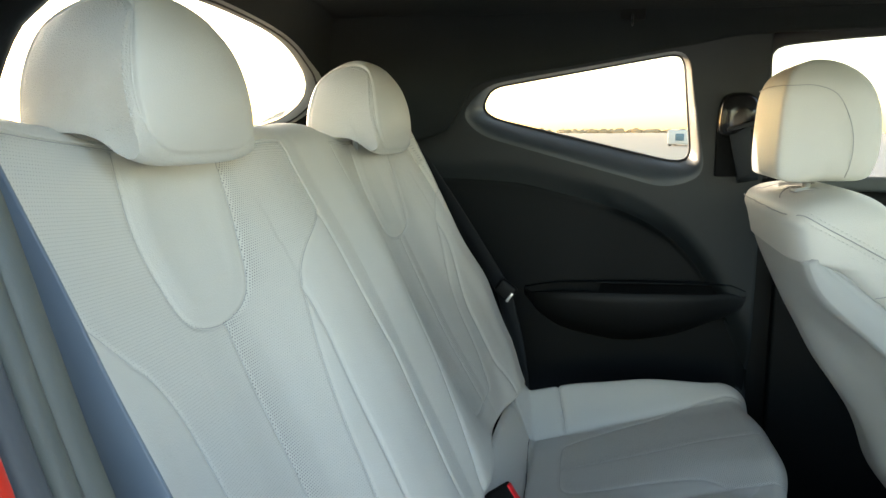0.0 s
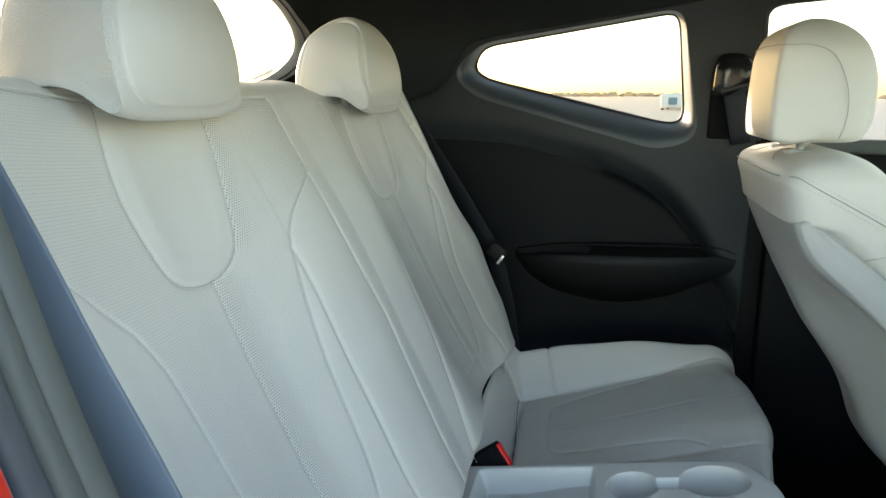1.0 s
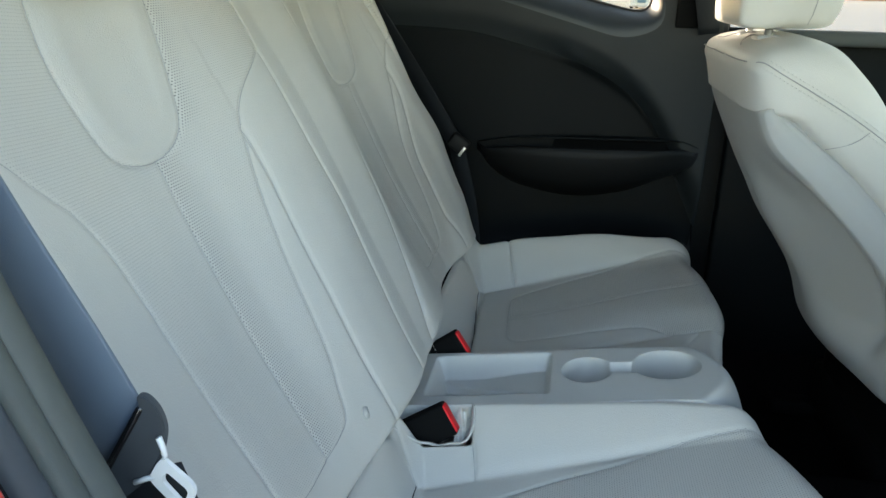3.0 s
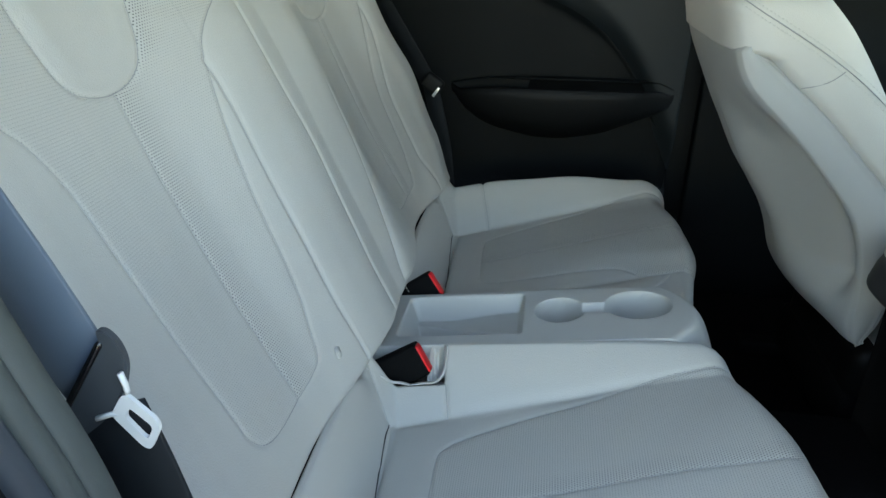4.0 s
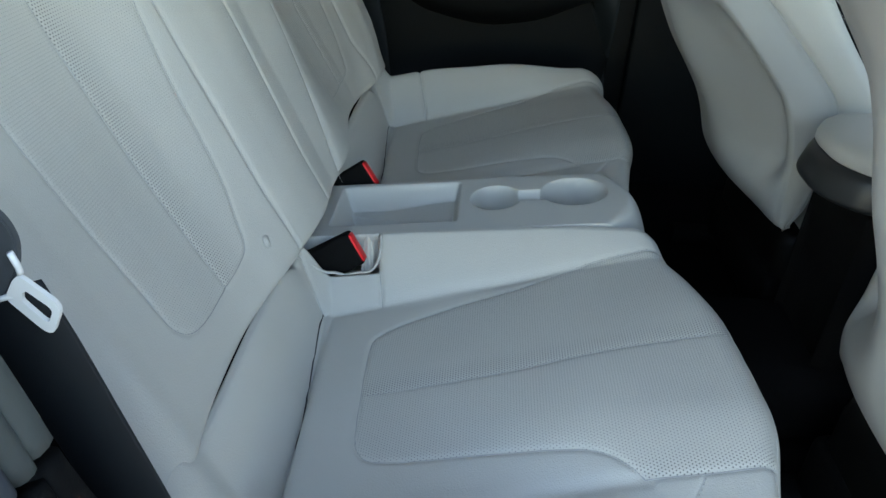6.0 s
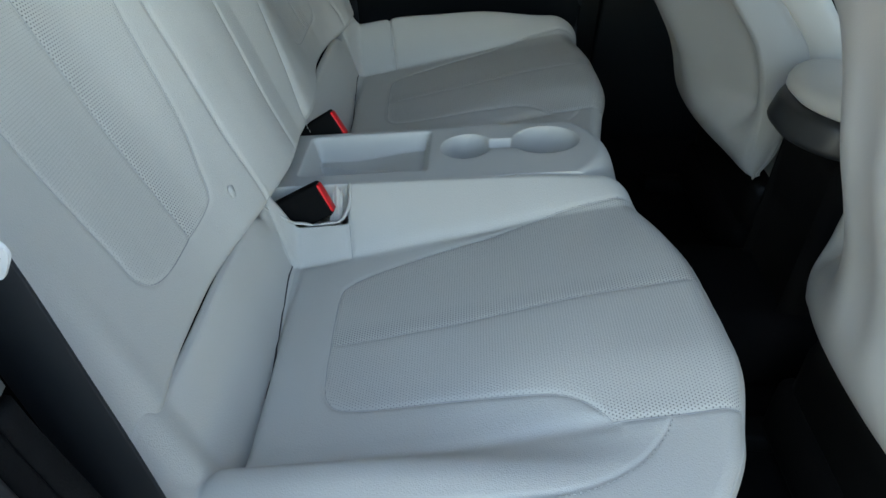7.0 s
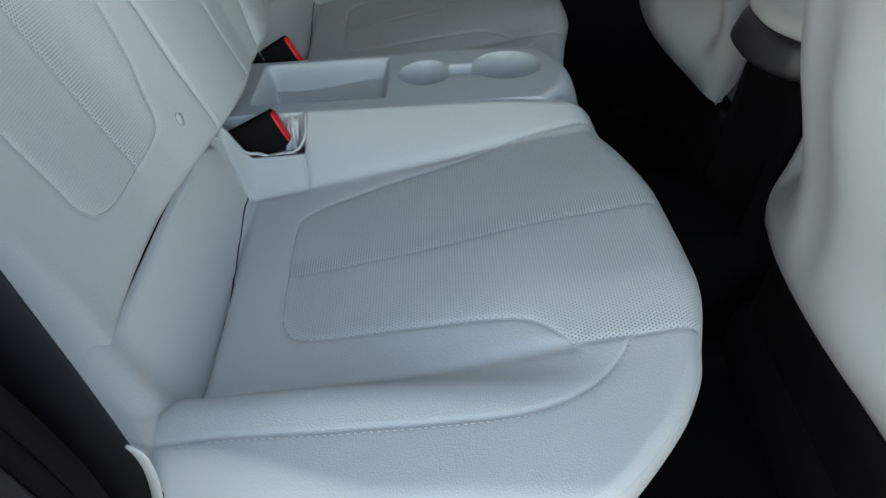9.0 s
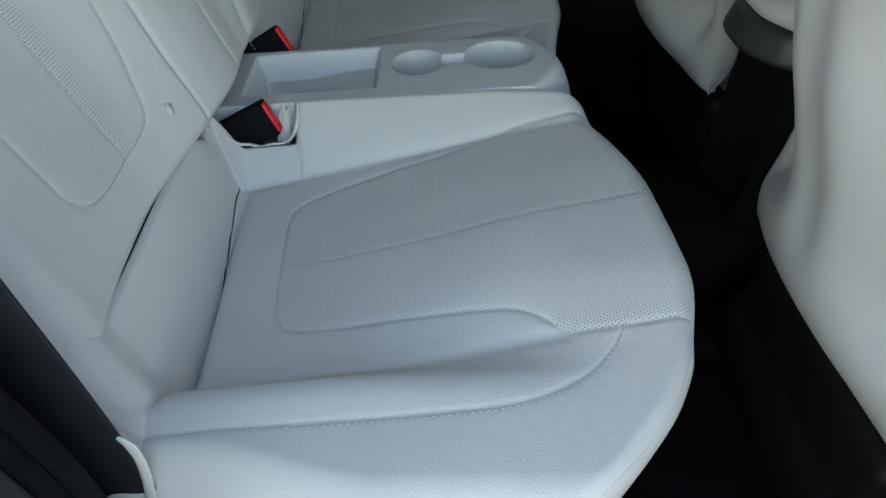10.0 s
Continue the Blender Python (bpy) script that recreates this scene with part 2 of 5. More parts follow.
def box(bm, lo, hi, bevel=0.0, segments=2, turn=None):
    """A block between two corners with rounded edges."""
    lo, hi = Vector(lo), Vector(hi)
    got = bmesh.ops.create_cube(bm, size=1.0)["verts"]
    m = Matrix.Translation((lo + hi) / 2) @ Matrix.Diagonal((*(hi - lo), 1))
    bmesh.ops.transform(bm, matrix=m, verts=got)
    if bevel:
        edges = list({e for v in got for e in v.link_edges})
        res = bmesh.ops.bevel(bm, geom=edges, offset=bevel, segments=segments, affect="EDGES", profile=0.5)
        got = list({v for f in res["faces"] for v in f.verts} | {v for v in got if v.is_valid})
    if turn:
        bmesh.ops.transform(bm, matrix=turn, verts=got)
    return got


def loft(rings, closed=True, caps=True):
    """A bmesh skin over rings of equally many points."""
    bm = bmesh.new()
    rows = [[bm.verts.new(tuple(p)) for p in ring] for ring in rings]
    n = len(rows[0])
    for a, b in zip(rows, rows[1:]):
        for i in range(n if closed else n - 1):
            j = (i + 1) % n
            bm.faces.new((a[i], a[j], b[j], b[i]))
    if caps and closed:
        bm.faces.new(rows[0][::-1])
        bm.faces.new(rows[-1])
    bmesh.ops.recalc_face_normals(bm, faces=bm.faces)
    return bm


def frames_along(path):
    """Tangent, side and up along a line of points."""
    p = [Vector(q) for q in path]
    out, up = [], None
    for i in range(len(p)):
        t = (p[min(i + 1, len(p) - 1)] - p[max(i - 1, 0)]).normalized()
        if up is None:
            up = Vector((0, 0, 1)) if abs(t.z) < 0.9 else Vector((1, 0, 0))
        side = t.cross(up).normalized()
        up = side.cross(t).normalized()
        out.append((p[i], t, side, up))
    return out


def sweep(path, profile, up=None, scale=None):
    """A profile (side, up) carried along a path."""
    rings = []
    for i, (p, t, side, upv) in enumerate(frames_along(path)):
        if up is not None:
            side = t.cross(Vector(up)).normalized()
            upv = side.cross(t).normalized()
        k = scale[i] if scale is not None else 1
        rings.append([p + side * a * k + upv * b * k for a, b in profile])
    return loft(rings)


def round_profile(a, b, n=12, power=2.0):
    return [(a * np.sign(np.cos(q)) * abs(np.cos(q)) ** (2 / power), b * np.sign(np.sin(q)) * abs(np.sin(q)) ** (2 / power)) for q in np.linspace(0, 2 * np.pi, n, endpoint=False)]


def stitches(points, normals, length=0.0042, gap=0.0022, thick=0.0007, lift=0.0003):
    """Short thread ends along a line on a surface, as one mesh."""
    p = np.array(points, float)
    nrm = np.array(normals, float)
    d = np.concatenate([[0], np.cumsum(np.linalg.norm(np.diff(p, axis=0), axis=1))])
    verts, faces = [], []
    for q in np.arange(0, d[-1] - length, length + gap):
        ends = [np.array([np.interp(q + e, d, p[:, i]) for i in range(3)]) for e in (0, length * 0.5, length)]
        n = np.array([np.interp(q, d, nrm[:, i]) for i in range(3)])
        n = n / (np.linalg.norm(n) + 1e-9)
        t = ends[2] - ends[0]
        t = t / (np.linalg.norm(t) + 1e-9)
        s = np.cross(t, n)
        b = len(verts)
        for c, k in zip(ends, (0.45, 1.0, 0.45)):
            c = c + n * lift * (1 if k == 1.0 else -1)
            verts += [c + s * thick * k, c + n * thick * k, c - s * thick * k, c - n * thick * k]
        for r in (0, 4):
            for i in range(4):
                j = (i + 1) % 4
                faces.append((b + r + i, b + r + j, b + r + 4 + j, b + r + 4 + i))
        faces += [(b + 3, b + 2, b + 1, b), (b + 8, b + 9, b + 10, b + 11)]
    return mesh_of(verts, faces)


def near_line(k, s, line):
    """Distance of every point of a grid to a line."""
    best = np.full(k.shape, 9.0)
    for (ax, ay), (bx, by) in zip(line[:-1], line[1:]):
        dx, dy = bx - ax, by - ay
        t = np.clip(((k - ax) * dx + (s - ay) * dy) / (dx * dx + dy * dy + 1e-12), 0, 1)
        best = np.minimum(best, np.hypot(k - ax - t * dx, s - ay - t * dy))
    return best


def within(k, s, ring):
    hit = np.zeros(k.shape, bool)
    for (ax, ay), (bx, by) in zip(ring, np.roll(ring, -1, axis=0)):
        if ay != by:
            hit ^= ((ay > s) != (by > s)) & (k < (bx - ax) * (s - ay) / (by - ay) + ax)
    return hit


def sheet_parts(pos, uv, region, perf, kinds, parent):
    """Cut a smooth grid of points into the panels it is sewn from; normals run on across the seams."""
    du = np.gradient(pos, axis=1)
    dv = np.gradient(pos, axis=0)
    nrm = np.cross(du, dv)
    nrm /= np.linalg.norm(nrm, axis=-1, keepdims=True) + 1e-12
    rows, cols = pos.shape[:2]
    idx = np.arange(rows * cols).reshape(rows, cols)
    quads = np.stack([idx[:-1, :-1], idx[:-1, 1:], idx[1:, 1:], idx[1:, :-1]], -1).reshape(-1, 4)
    reg = region[:-1, :-1].reshape(-1)
    P, N, U, F = pos.reshape(-1, 3), nrm.reshape(-1, 3), uv.reshape(-1, 2), perf.reshape(-1)
    made = {}
    for key, (name, mat, label) in kinds.items():
        q = quads[reg == key]
        if not len(q):
            continue
        used, inv = np.unique(q, return_inverse=True)
        q = inv.reshape(-1, 4)
        me = bpy.data.meshes.new(name)
        me.from_pydata(P[used].tolist(), [], q.tolist())
        lay = me.uv_layers.new(name="metres")
        lay.data.foreach_set("uv", U[used][q.reshape(-1)].reshape(-1).astype(np.float32))
        at = me.attributes.new("perf", "FLOAT", "POINT")
        at.data.foreach_set("value", F[used].astype(np.float32))
        ob = part(name, me, mat, parent, label)
        me.normals_split_custom_set_from_vertices(N[used].tolist())
        made[key] = ob
    return made, nrm

# ---- the car's shell round the cabin ----
def ring_loop(points, n, start=None):
    """n evenly spread points on a closed rounded outline."""
    p = np.array(list(points) + [points[0]], float)
    d = np.concatenate([[0], np.cumsum(np.linalg.norm(np.diff(p, axis=0), axis=1))])
    return np.array([[np.interp(q, d, p[:, i]) for i in range(p.shape[1])] for q in np.linspace(0, d[-1], n, endpoint=False)])


def rounded(points, r=0.02, n=5):
    """A closed outline with its corners rounded."""
    p = [np.array(q, float) for q in points]
    out = []
    for i in range(len(p)):
        a, b, c = p[i - 1], p[i], p[(i + 1) % len(p)]
        ka, kc = min(r, np.linalg.norm(a - b) / 2.2), min(r, np.linalg.norm(c - b) / 2.2)
        s, e = b + (a - b) / np.linalg.norm(a - b) * ka, b + (c - b) / np.linalg.norm(c - b) * kc
        for t in np.linspace(0, 1, n):
            out.append((1 - t) ** 2 * s + 2 * t * (1 - t) * b + t * t * e)
    return out


def align(ring, centre, n):
    """The points of an outline at n even angles round a centre."""
    p = np.array(ring) - np.array(centre)
    out = []
    for q in np.linspace(-np.pi, np.pi, n, endpoint=False):
        d = np.array((np.cos(q), np.sin(q)))
        best = None
        for a, b in zip(p, np.roll(p, -1, axis=0)):
            m = np.array([[d[0], a[0] - b[0]], [d[1], a[1] - b[1]]])
            det = np.linalg.det(m)
            if abs(det) < 1e-12:
                continue
            t, w = np.linalg.solve(m, a)
            if t > 0 and -1e-6 <= w <= 1 + 1e-6 and (best is None or t > best):
                best = t
        out.append(np.array(centre) + d * (best or 0.01))
    return np.array(out)


# far quarter panel with its window
QUARTER = [(-0.352, 1.335), (-0.325, 1.390), (0.148, 1.468), (0.166, 1.450), (0.190, 1.222), (0.178, 1.200), (0.145, 1.197), (-0.318, 1.306)]
QUARTER_TRIM = [(-0.400, 1.318), (-0.330, 1.394), (0.168, 1.473), (0.224, 1.165), (0.131, 1.132), (-0.343, 1.262)]
QUARTER_EDGE = [(-0.86, 0.33), (-0.76, 1.34), (-0.735, 1.58), (0.355, 1.58), (0.355, 0.33)]
swoosh = curve([-1.1, -0.45, -0.27, -0.12, 0.024, 0.137, 0.208, 0.253, 0.36], [1.15, 1.172, 1.165, 1.135, 1.094, 1.035, 0.965, 0.899, 0.70])


def side_wall_y(x, z):
    """Inner face of the quarter panel: proud above the sweeping line, hollow below it, leaning in towards the roof."""
    y = 1.925 + (0.014 + 0.020 * smooth(-0.15, 0.12, x)) * smooth(0.034, -0.040, z - swoosh(x))
    y = y - 0.010 * np.exp(-(((z - swoosh(x) + 0.012) / 0.016) ** 2)) * smooth(-0.03, 0.02, x) * smooth(0.20, 0.08, x)
    y = y - 0.06 * smooth(0.62, 0.45, z) - 0.028 * smooth(1.30, 1.56, z) ** 2
    return y


def quarter_panel():
    ob = tagged(new("wall_far"), "charcoal grained quarter trim with a sweeping hollow and side window", "wall", kind="structure")
    n, c = 160, (-0.06, 1.335)
    glass_line = align(rounded(QUARTER, 0.03), c, n)
    trim_line = align(rounded(QUARTER_TRIM, 0.045), c, n)
    edge = align(QUARTER_EDGE, c, n)
    rings = []
    for t in np.linspace(0, 1, 10):
        p = glass_line * (1 - t) + trim_line * t
        y1 = side_wall_y(trim_line[:, 0], trim_line[:, 1])
        e = 1 - (1 - t) ** 2.2
        rings.append(np.stack([p[:, 0], 1.985 * (1 - e) + y1 * e, p[:, 1]], -1))
    rev = loft([r.tolist() for r in rings], caps=False)
    # lighter than the panel to paint in daylight grazing the reveal
    part("window_reveal", rev, reveal_lit, ob, "quarter trim running into the window, lightened for window light")
    rings = []
    for t in np.linspace(0, 1, 46) ** 1.3:
        p = trim_line * (1 - t) + edge * t
        rings.append(np.stack([p[:, 0], side_wall_y(p[:, 0], p[:, 1]), p[:, 1]], -1))
    rings.append(rings[-1] + np.array((0, 0.08, 0)))
    part("panel", loft([r.tolist() for r in rings], caps=False), quarter_grey, ob)
    # overlay sheet whose near-black colour paints the shade in the hollow
    rows = []
    for t in np.linspace(0, 1, 40) ** 1.4:
        xs = np.linspace(-0.72, 0.330, 90)
        zs = (swoosh(xs) - 0.022) * (1 - t) + 0.34 * t
        rows.append(np.stack([xs, side_wall_y(xs, zs) - 0.0035 + 0.003 * (t == 0), zs], -1).tolist())
    part("shaded_lower_panel", loft(rows, closed=False), trim_dark, ob, "lower quarter trim below the sweep, near-black for the hollow's shade")
    # rubber bead and the pane itself
    path = [(p[0], 1.983, p[1]) for p in glass_line] + [(glass_line[0][0], 1.983, glass_line[0][1])]
    part("window_seal", sweep(path, round_profile(0.004, 0.004, 6), up=(0, 1, 0)), rubber, ob)
    pane = loft([[(p[0], y, p[1]) for p in glass_line * 1.0] for y in (1.988, 1.992)])
    w = part("window_1", pane, privacy_glass, sharp=30)
    tagged(w, "tinted fixed quarter window pane", "window", kind="structure")
    w.visible_shadow = False
    # outer skin
    rings = [np.stack([p[:, 0], np.full(n, 1.996), p[:, 1]], -1).tolist() for p in (glass_line, edge)]
    part("outer_skin", loft(rings, caps=False), red_paint, ob)
    return ob


quarter_panel()


def headliner_roof():
    xs, ys = np.linspace(-0.69, 1.20, 44), np.linspace(MID - 0.65, MID + 0.80, 34)
    rows = []
    for x in xs:
        row = []
        for y in ys:
            side = abs(y - MID) / 0.86
            z = 1.56 + 0.02 * math.sin((x + 0.8) * 1.1) - 0.04 * side**4
            row.append((x, y, z))
        rows.append(row)
    top = [[(p[0], p[1], p[2] + 0.04) for p in r][::-1] for r in rows]
    bm = loft([a + b for a, b in zip(rows, top)])
    ob = part("ceiling", bm, headliner)
    tagged(ob, "black woven headliner", "ceiling", kind="structure")


headliner_roof()

def roof_cove():
    """Black cloth trim that curves from the side glass up into the headliner."""
    low = curve([-0.80, -0.522, -0.43, -0.395, -0.36, -0.33, -0.08, 0.168, 0.30, 0.60, 1.05], [1.160, 1.249, 1.281, 1.330, 1.385, 1.402, 1.441, 1.481, 1.502, 1.509, 1.511])
    rings = []
    for x in np.linspace(-0.80, 1.05, 150):
        z0 = float(low(np.array(x)))
        face = [(x, 1.640 + 0.252 * math.cos(a), z0 + (1.600 - z0) * math.sin(a)) for a in np.linspace(0, math.pi / 2, 20)]
        rings.append([(x, 1.925, z0 + 0.002), (x, 1.900, z0 - 0.003)] + face + [(p[0], p[1] + 0.01, p[2] + 0.012) for p in face[::-1]])
    tagged(part("trim_roof_cove", loft(rings), headliner), "black cloth trim curving from side glass to headliner", "trim", kind="structure")


roof_cove()


def coat_hook():
    """Small hook on its plate, on the curve of the roof trim."""
    ob = thing("coat_hook", "small black plastic coat hook on the roof trim", "coat hook", (0.031, 1.838, 1.546))
    bm = bmesh.new()
    box(bm, (-0.030, -0.020, -0.003), (0.030, 0.020, 0.004), 0.003, 2, Matrix.Rotation(radians(-32), 4, "X"))
    part("plate", bm, trim_black, ob)
    part("hook", sweep(spline([(0, 0.004, 0.002), (0, -0.004, -0.014), (0, -0.016, -0.022), (0, -0.026, -0.018)], 0.004).tolist(), round_profile(0.008, 0.003, 10), up=(1, 0, 0)), satin_charcoal, ob)


coat_hook()


def hatch():
    """Rear glass with its dark frame, behind the bench."""
    ob = tagged(new("wall_rear"), "black tailgate trim round the rear window", "wall", kind="structure")
    half = [(-0.715, 0.0, 1.503), (-0.722, 0.20, 1.500), (-0.738, 0.42, 1.488), (-0.752, 0.58, 1.462), (-0.762, 0.69, 1.414), (-0.772, 0.725, 1.375), (-0.785, 0.712, 1.340),
            (-0.82, 0.66, 1.298), (-0.88, 0.56, 1.268), (-0.97, 0.42, 1.215), (-1.03, 0.20, 1.19), (-1.05, 0.0, 1.185)]
    full = spline(half, 0.02).tolist()
    full = full + [(p[0], -p[1], p[2]) for p in full[::-1][1:-1]]
    hole = ring_loop(full, 260)
    hole[:, 1] += MID
    mid = hole.mean(0)
    away = hole - mid
    rings = [hole + np.array((-0.012, 0, 0.007)), hole]
    lip = hole + away / np.linalg.norm(away, axis=1, keepdims=True) * (0.006 + 0.029 * smooth(1.45, 1.39, hole[:, 2:])) + np.array((0.02, 0, 0.004))
    rings.append(lip)
    part("window_frame", loft([r.tolist() for r in rings], caps=False), reveal_pale, ob, "pale grey moulded frame of the rear window")
    groove = [tuple(p) for p in hole * 0.55 + lip * 0.45 + np.array((0.0015, 0, 0.0))]
    part("frame_groove", sweep(groove + groove[:1], round_profile(0.0022, 0.0022, 6)), rubber, ob)
    out = mid + away * 1.9 + np.array((0, 0, 0))
    out[:, 1] = np.clip(out[:, 1], MID - 0.95, MID + 0.95)
    out[:, 2] = np.clip(out[:, 2], 0.8, 1.60)
    rings = [lip + (out - lip) * t for t in np.linspace(0, 1, 8)]
    part("frame_trim", loft([r.tolist() for r in rings], caps=False), headliner, ob)
    pane = loft([(hole + np.array((-0.010, 0, 0.006)) + np.array((-0.002, 0, 0.002)) * k).tolist() for k in (0, 1)])
    w = part("window_2", pane, privacy_glass, sharp=30)
    tagged(w, "tinted sloping rear window pane", "window", kind="structure")
    w.visible_shadow = False
    bm = bmesh.new()
    box(bm, (-1.60, MID - 0.9, 0.30), (-1.55, MID + 0.9, 1.2), 0.01)
    part("tailgate_lower", bm, carpet, ob)
    for y in (MID - 0.88, MID + 0.86):
        bm = bmesh.new()
        box(bm, (-1.56, y, 0.30), (-0.60, y + 0.02, 1.20), 0.006)
        part("luggage_side", bm, carpet, ob)
    bm = bmesh.new()
    box(bm, (-1.56, MID - 0.85, 1.02), (-0.62, MID + 0.85, 1.05), 0.008)
    part("parcel_shelf", bm, carpet, ob)


hatch()

# floor, tunnel and sill
bm = bmesh.new()
box(bm, (-1.6, 0.235, 0.27), (2.1, 1.992, 0.33), 0.01)
box(bm, (0.1, MID - 0.13, 0.32), (2.1, MID + 0.13, 0.47), 0.05, 3)
tagged(part("floor", bm, carpet), "black carpeted car floor with a central tunnel", "floor", kind="structure")
bm = sweep([(x, 0.255, 0.40) for x in np.linspace(-0.05, 2.1, 12)], round_profile(0.05, 0.05, 12, 3))
tagged(part("trim_door_sill", bm, trim_black), "black plastic door sill trim", "trim", kind="structure")
bm = bmesh.new()
box(bm, (-0.04, 0.16, 0.30), (2.1, 0.205, 0.42), 0.015, 3)
tagged(part("trim_outer_sill", bm, red_paint), "red painted outer sill below the door opening", "trim", kind="structure")


def front_door():
    ob = tagged(new("door_1"), "black front door trim with a large side window", "door", kind="structure")
    bm = bmesh.new()
    box(bm, (0.40, 1.935, 0.25), (2.1, 1.985, 1.165), 0.012, 3)
    part("door_panel", bm, trim_dark, ob)
    bm = bmesh.new()
    box(bm, (0.40, 1.885, 1.135), (2.1, 1.93, 1.17), 0.012, 3)
    part("window_ledge", bm, pillar_grey, ob)
    # rear upright of the window with its rounded head
    path = [(0.352, 1.955, 1.16), (0.350, 1.955, 1.25), (0.344, 1.955, 1.40), (0.345, 1.955, 1.45), (0.356, 1.953, 1.478), (0.385, 1.95, 1.495), (0.46, 1.945, 1.503), (0.60, 1.94, 1.512), (0.9, 1.93, 1.523), (1.3, 1.92, 1.52), (2.1, 1.90, 1.40)]
    part("window_frame", sweep(spline(path, 0.02), round_profile(0.02, 0.012, 8, 3), up=(0, 1, 0)), rubber, ob)
    out = [(0.338, 1.44), (0.338, 1.545), (0.47, 1.545), (0.46, 1.512), (0.385, 1.506), (0.361, 1.488), (0.349, 1.45)]
    part("corner_filler", loft([[(x, y, z) for x, z in out] for y in (1.957, 1.961)]), rubber, ob)
    bm = bmesh.new()
    box(bm, (0.36, 1.962, 1.15), (2.1, 1.967, 1.52))
    w = part("window_3", bm, glass, sharp=30)
    tagged(w, "tinted front door window pane", "window", kind="structure")
    w.visible_shadow = False
    return ob


front_door()

# far centre pillar between the two side windows
path = [(0.298, 1.985, 0.35), (0.298, 1.985, 1.02), (0.298, 1.975, 1.20), (0.290, 1.965, 1.35), (0.280, 1.94, 1.55)]
bm = sweep(spline(path, 0.05), round_profile(0.030, 0.080, 16, 3.2), up=(1, 0, 0))
tagged(part("trim_centre_pillar", bm, trim_dark), "charcoal centre pillar trim", "trim", kind="structure")

bm = bmesh.new()
box(bm, (0.350, 1.956, 0.28), (0.46, 1.99, 1.168), 0.006, 3)
tagged(part("trim_lower_pillar", bm, trim_dark), "charcoal lower pillar cover below the belt line", "trim", kind="structure")

# near centre pillar and closed front door beside the eye
near_door = tagged(new("wall_near"), "black centre pillar and closed front door trim", "wall", kind="structure")
bm = bmesh.new()
box(bm, (0.43, 0.26, 0.33), (0.54, 0.36, 1.56), 0.02, 2)
part("centre_pillar", bm, trim_black, near_door)
bm = bmesh.new()
box(bm, (0.54, 0.27, 0.33), (2.1, 0.34, 1.12), 0.02, 2)
part("door_trim", bm, trim_black, near_door)
bm = bmesh.new()
box(bm, (0.44, 0.20, 0.30), (2.1, 0.255, 1.12), 0.02, 2)
part("door_skin", bm, red_paint, near_door)
path = [(0.52, 0.315, 1.12), (0.53, 0.345, 1.30), (0.56, 0.385, 1.50), (0.90, 0.39, 1.52), (1.30, 0.385, 1.50), (2.05, 0.34, 1.12)]
part("window_frame", sweep(path, round_profile(0.022, 0.018, 10, 3), up=(0, 1, 0)), rubber, near_door)
pane = loft([[(x, y + e, z) for x, y, z in path] for e in (-0.002, 0.002)])
w = part("window_5", pane, glass, sharp=30)
tagged(w, "tinted front door window pane beside the open doorway", "window", kind="structure")
w.visible_shadow = False

# the rear door, swung wide open about its front edge
def open_door():
    ob = tagged(new("door_2"), "open red rear door with black inner trim", "door", kind="structure")
    out = Vector((0.16, -0.987, 0))
    side = Vector((0.987, 0.16, 0))
    foot = Vector((0.50, 0.20, 0))

    def leaf(outline, a, b):
        return loft([[tuple(foot + out * u + side * e + Vector((0, 0, z))) for u, z in outline] for e in (a, b)])

    lower = rounded([(0.0, 0.40), (0.55, 0.46), (0.68, 0.70), (0.74, 1.02), (0.0, 1.06)], 0.05, 5)
    part("door_trim", leaf(lower, -0.05, 0.0), trim_black, ob, "black grained inner trim", sharp=40)
    part("door_skin", leaf(lower, 0.002, 0.05), red_paint, ob, "red painted outer skin", sharp=40)
    path = [(0.0, 1.05), (0.02, 1.44), (0.30, 1.47), (0.58, 1.36), (0.72, 1.04)]
    part("window_frame", sweep([tuple(foot + out * u + Vector((0, 0, z))) for u, z in path], round_profile(0.02, 0.016, 8, 3), up=tuple(side)), rubber, ob)
    w = part("window_6", leaf(path, 0.0, 0.004), glass, sharp=30)
    tagged(w, "tinted pane of the open rear door", "window", kind="structure")
    w.visible_shadow = False


open_door()

# roof skin, windscreen and dashboard close the cabin in front and above
rings = []
for x in np.linspace(-0.72, 1.24, 20):
    rings.append([(x, 1.195 + w * 0.79, 1.635 - 0.05 * abs(w) ** 3 - 0.03 * ((x - 0.2) / 0.9) ** 2 + e) for w, e in [(w, 0.0) for w in np.linspace(-1, 1, 15)] + [(w, 0.008) for w in np.linspace(1, -1, 15)]])
tagged(part("roof", loft(rings), red_paint), "red painted car roof", "roof", kind="structure")
bm = loft([[(x + e, MID + w, z + e) for w, x, z in ((-0.80, 1.24, 1.565), (0.80, 1.24, 1.565), (0.84, 2.10, 1.09), (-0.84, 2.10, 1.09))] for e in (0.0, 0.004)])
screen = part("window_4", bm, glass, sharp=30)
tagged(screen, "tinted sloping windscreen pane", "window", kind="structure")
screen.visible_shadow = False
for s in (-1, 1):
    bm = sweep([(1.20, MID + s * 0.82, 1.56), (1.65, MID + s * 0.85, 1.34), (2.12, MID + s * 0.86, 1.08)], round_profile(0.03, 0.04, 10, 3), up=(0, 1, 0))
    tagged(part("trim_front_pillar", bm, trim_black), "black sloping windscreen pillar", "trim", kind="structure")
bm = bmesh.new()
box(bm, (1.55, 0.30, 0.60), (2.10, 1.90, 1.02), 0.06, 3)
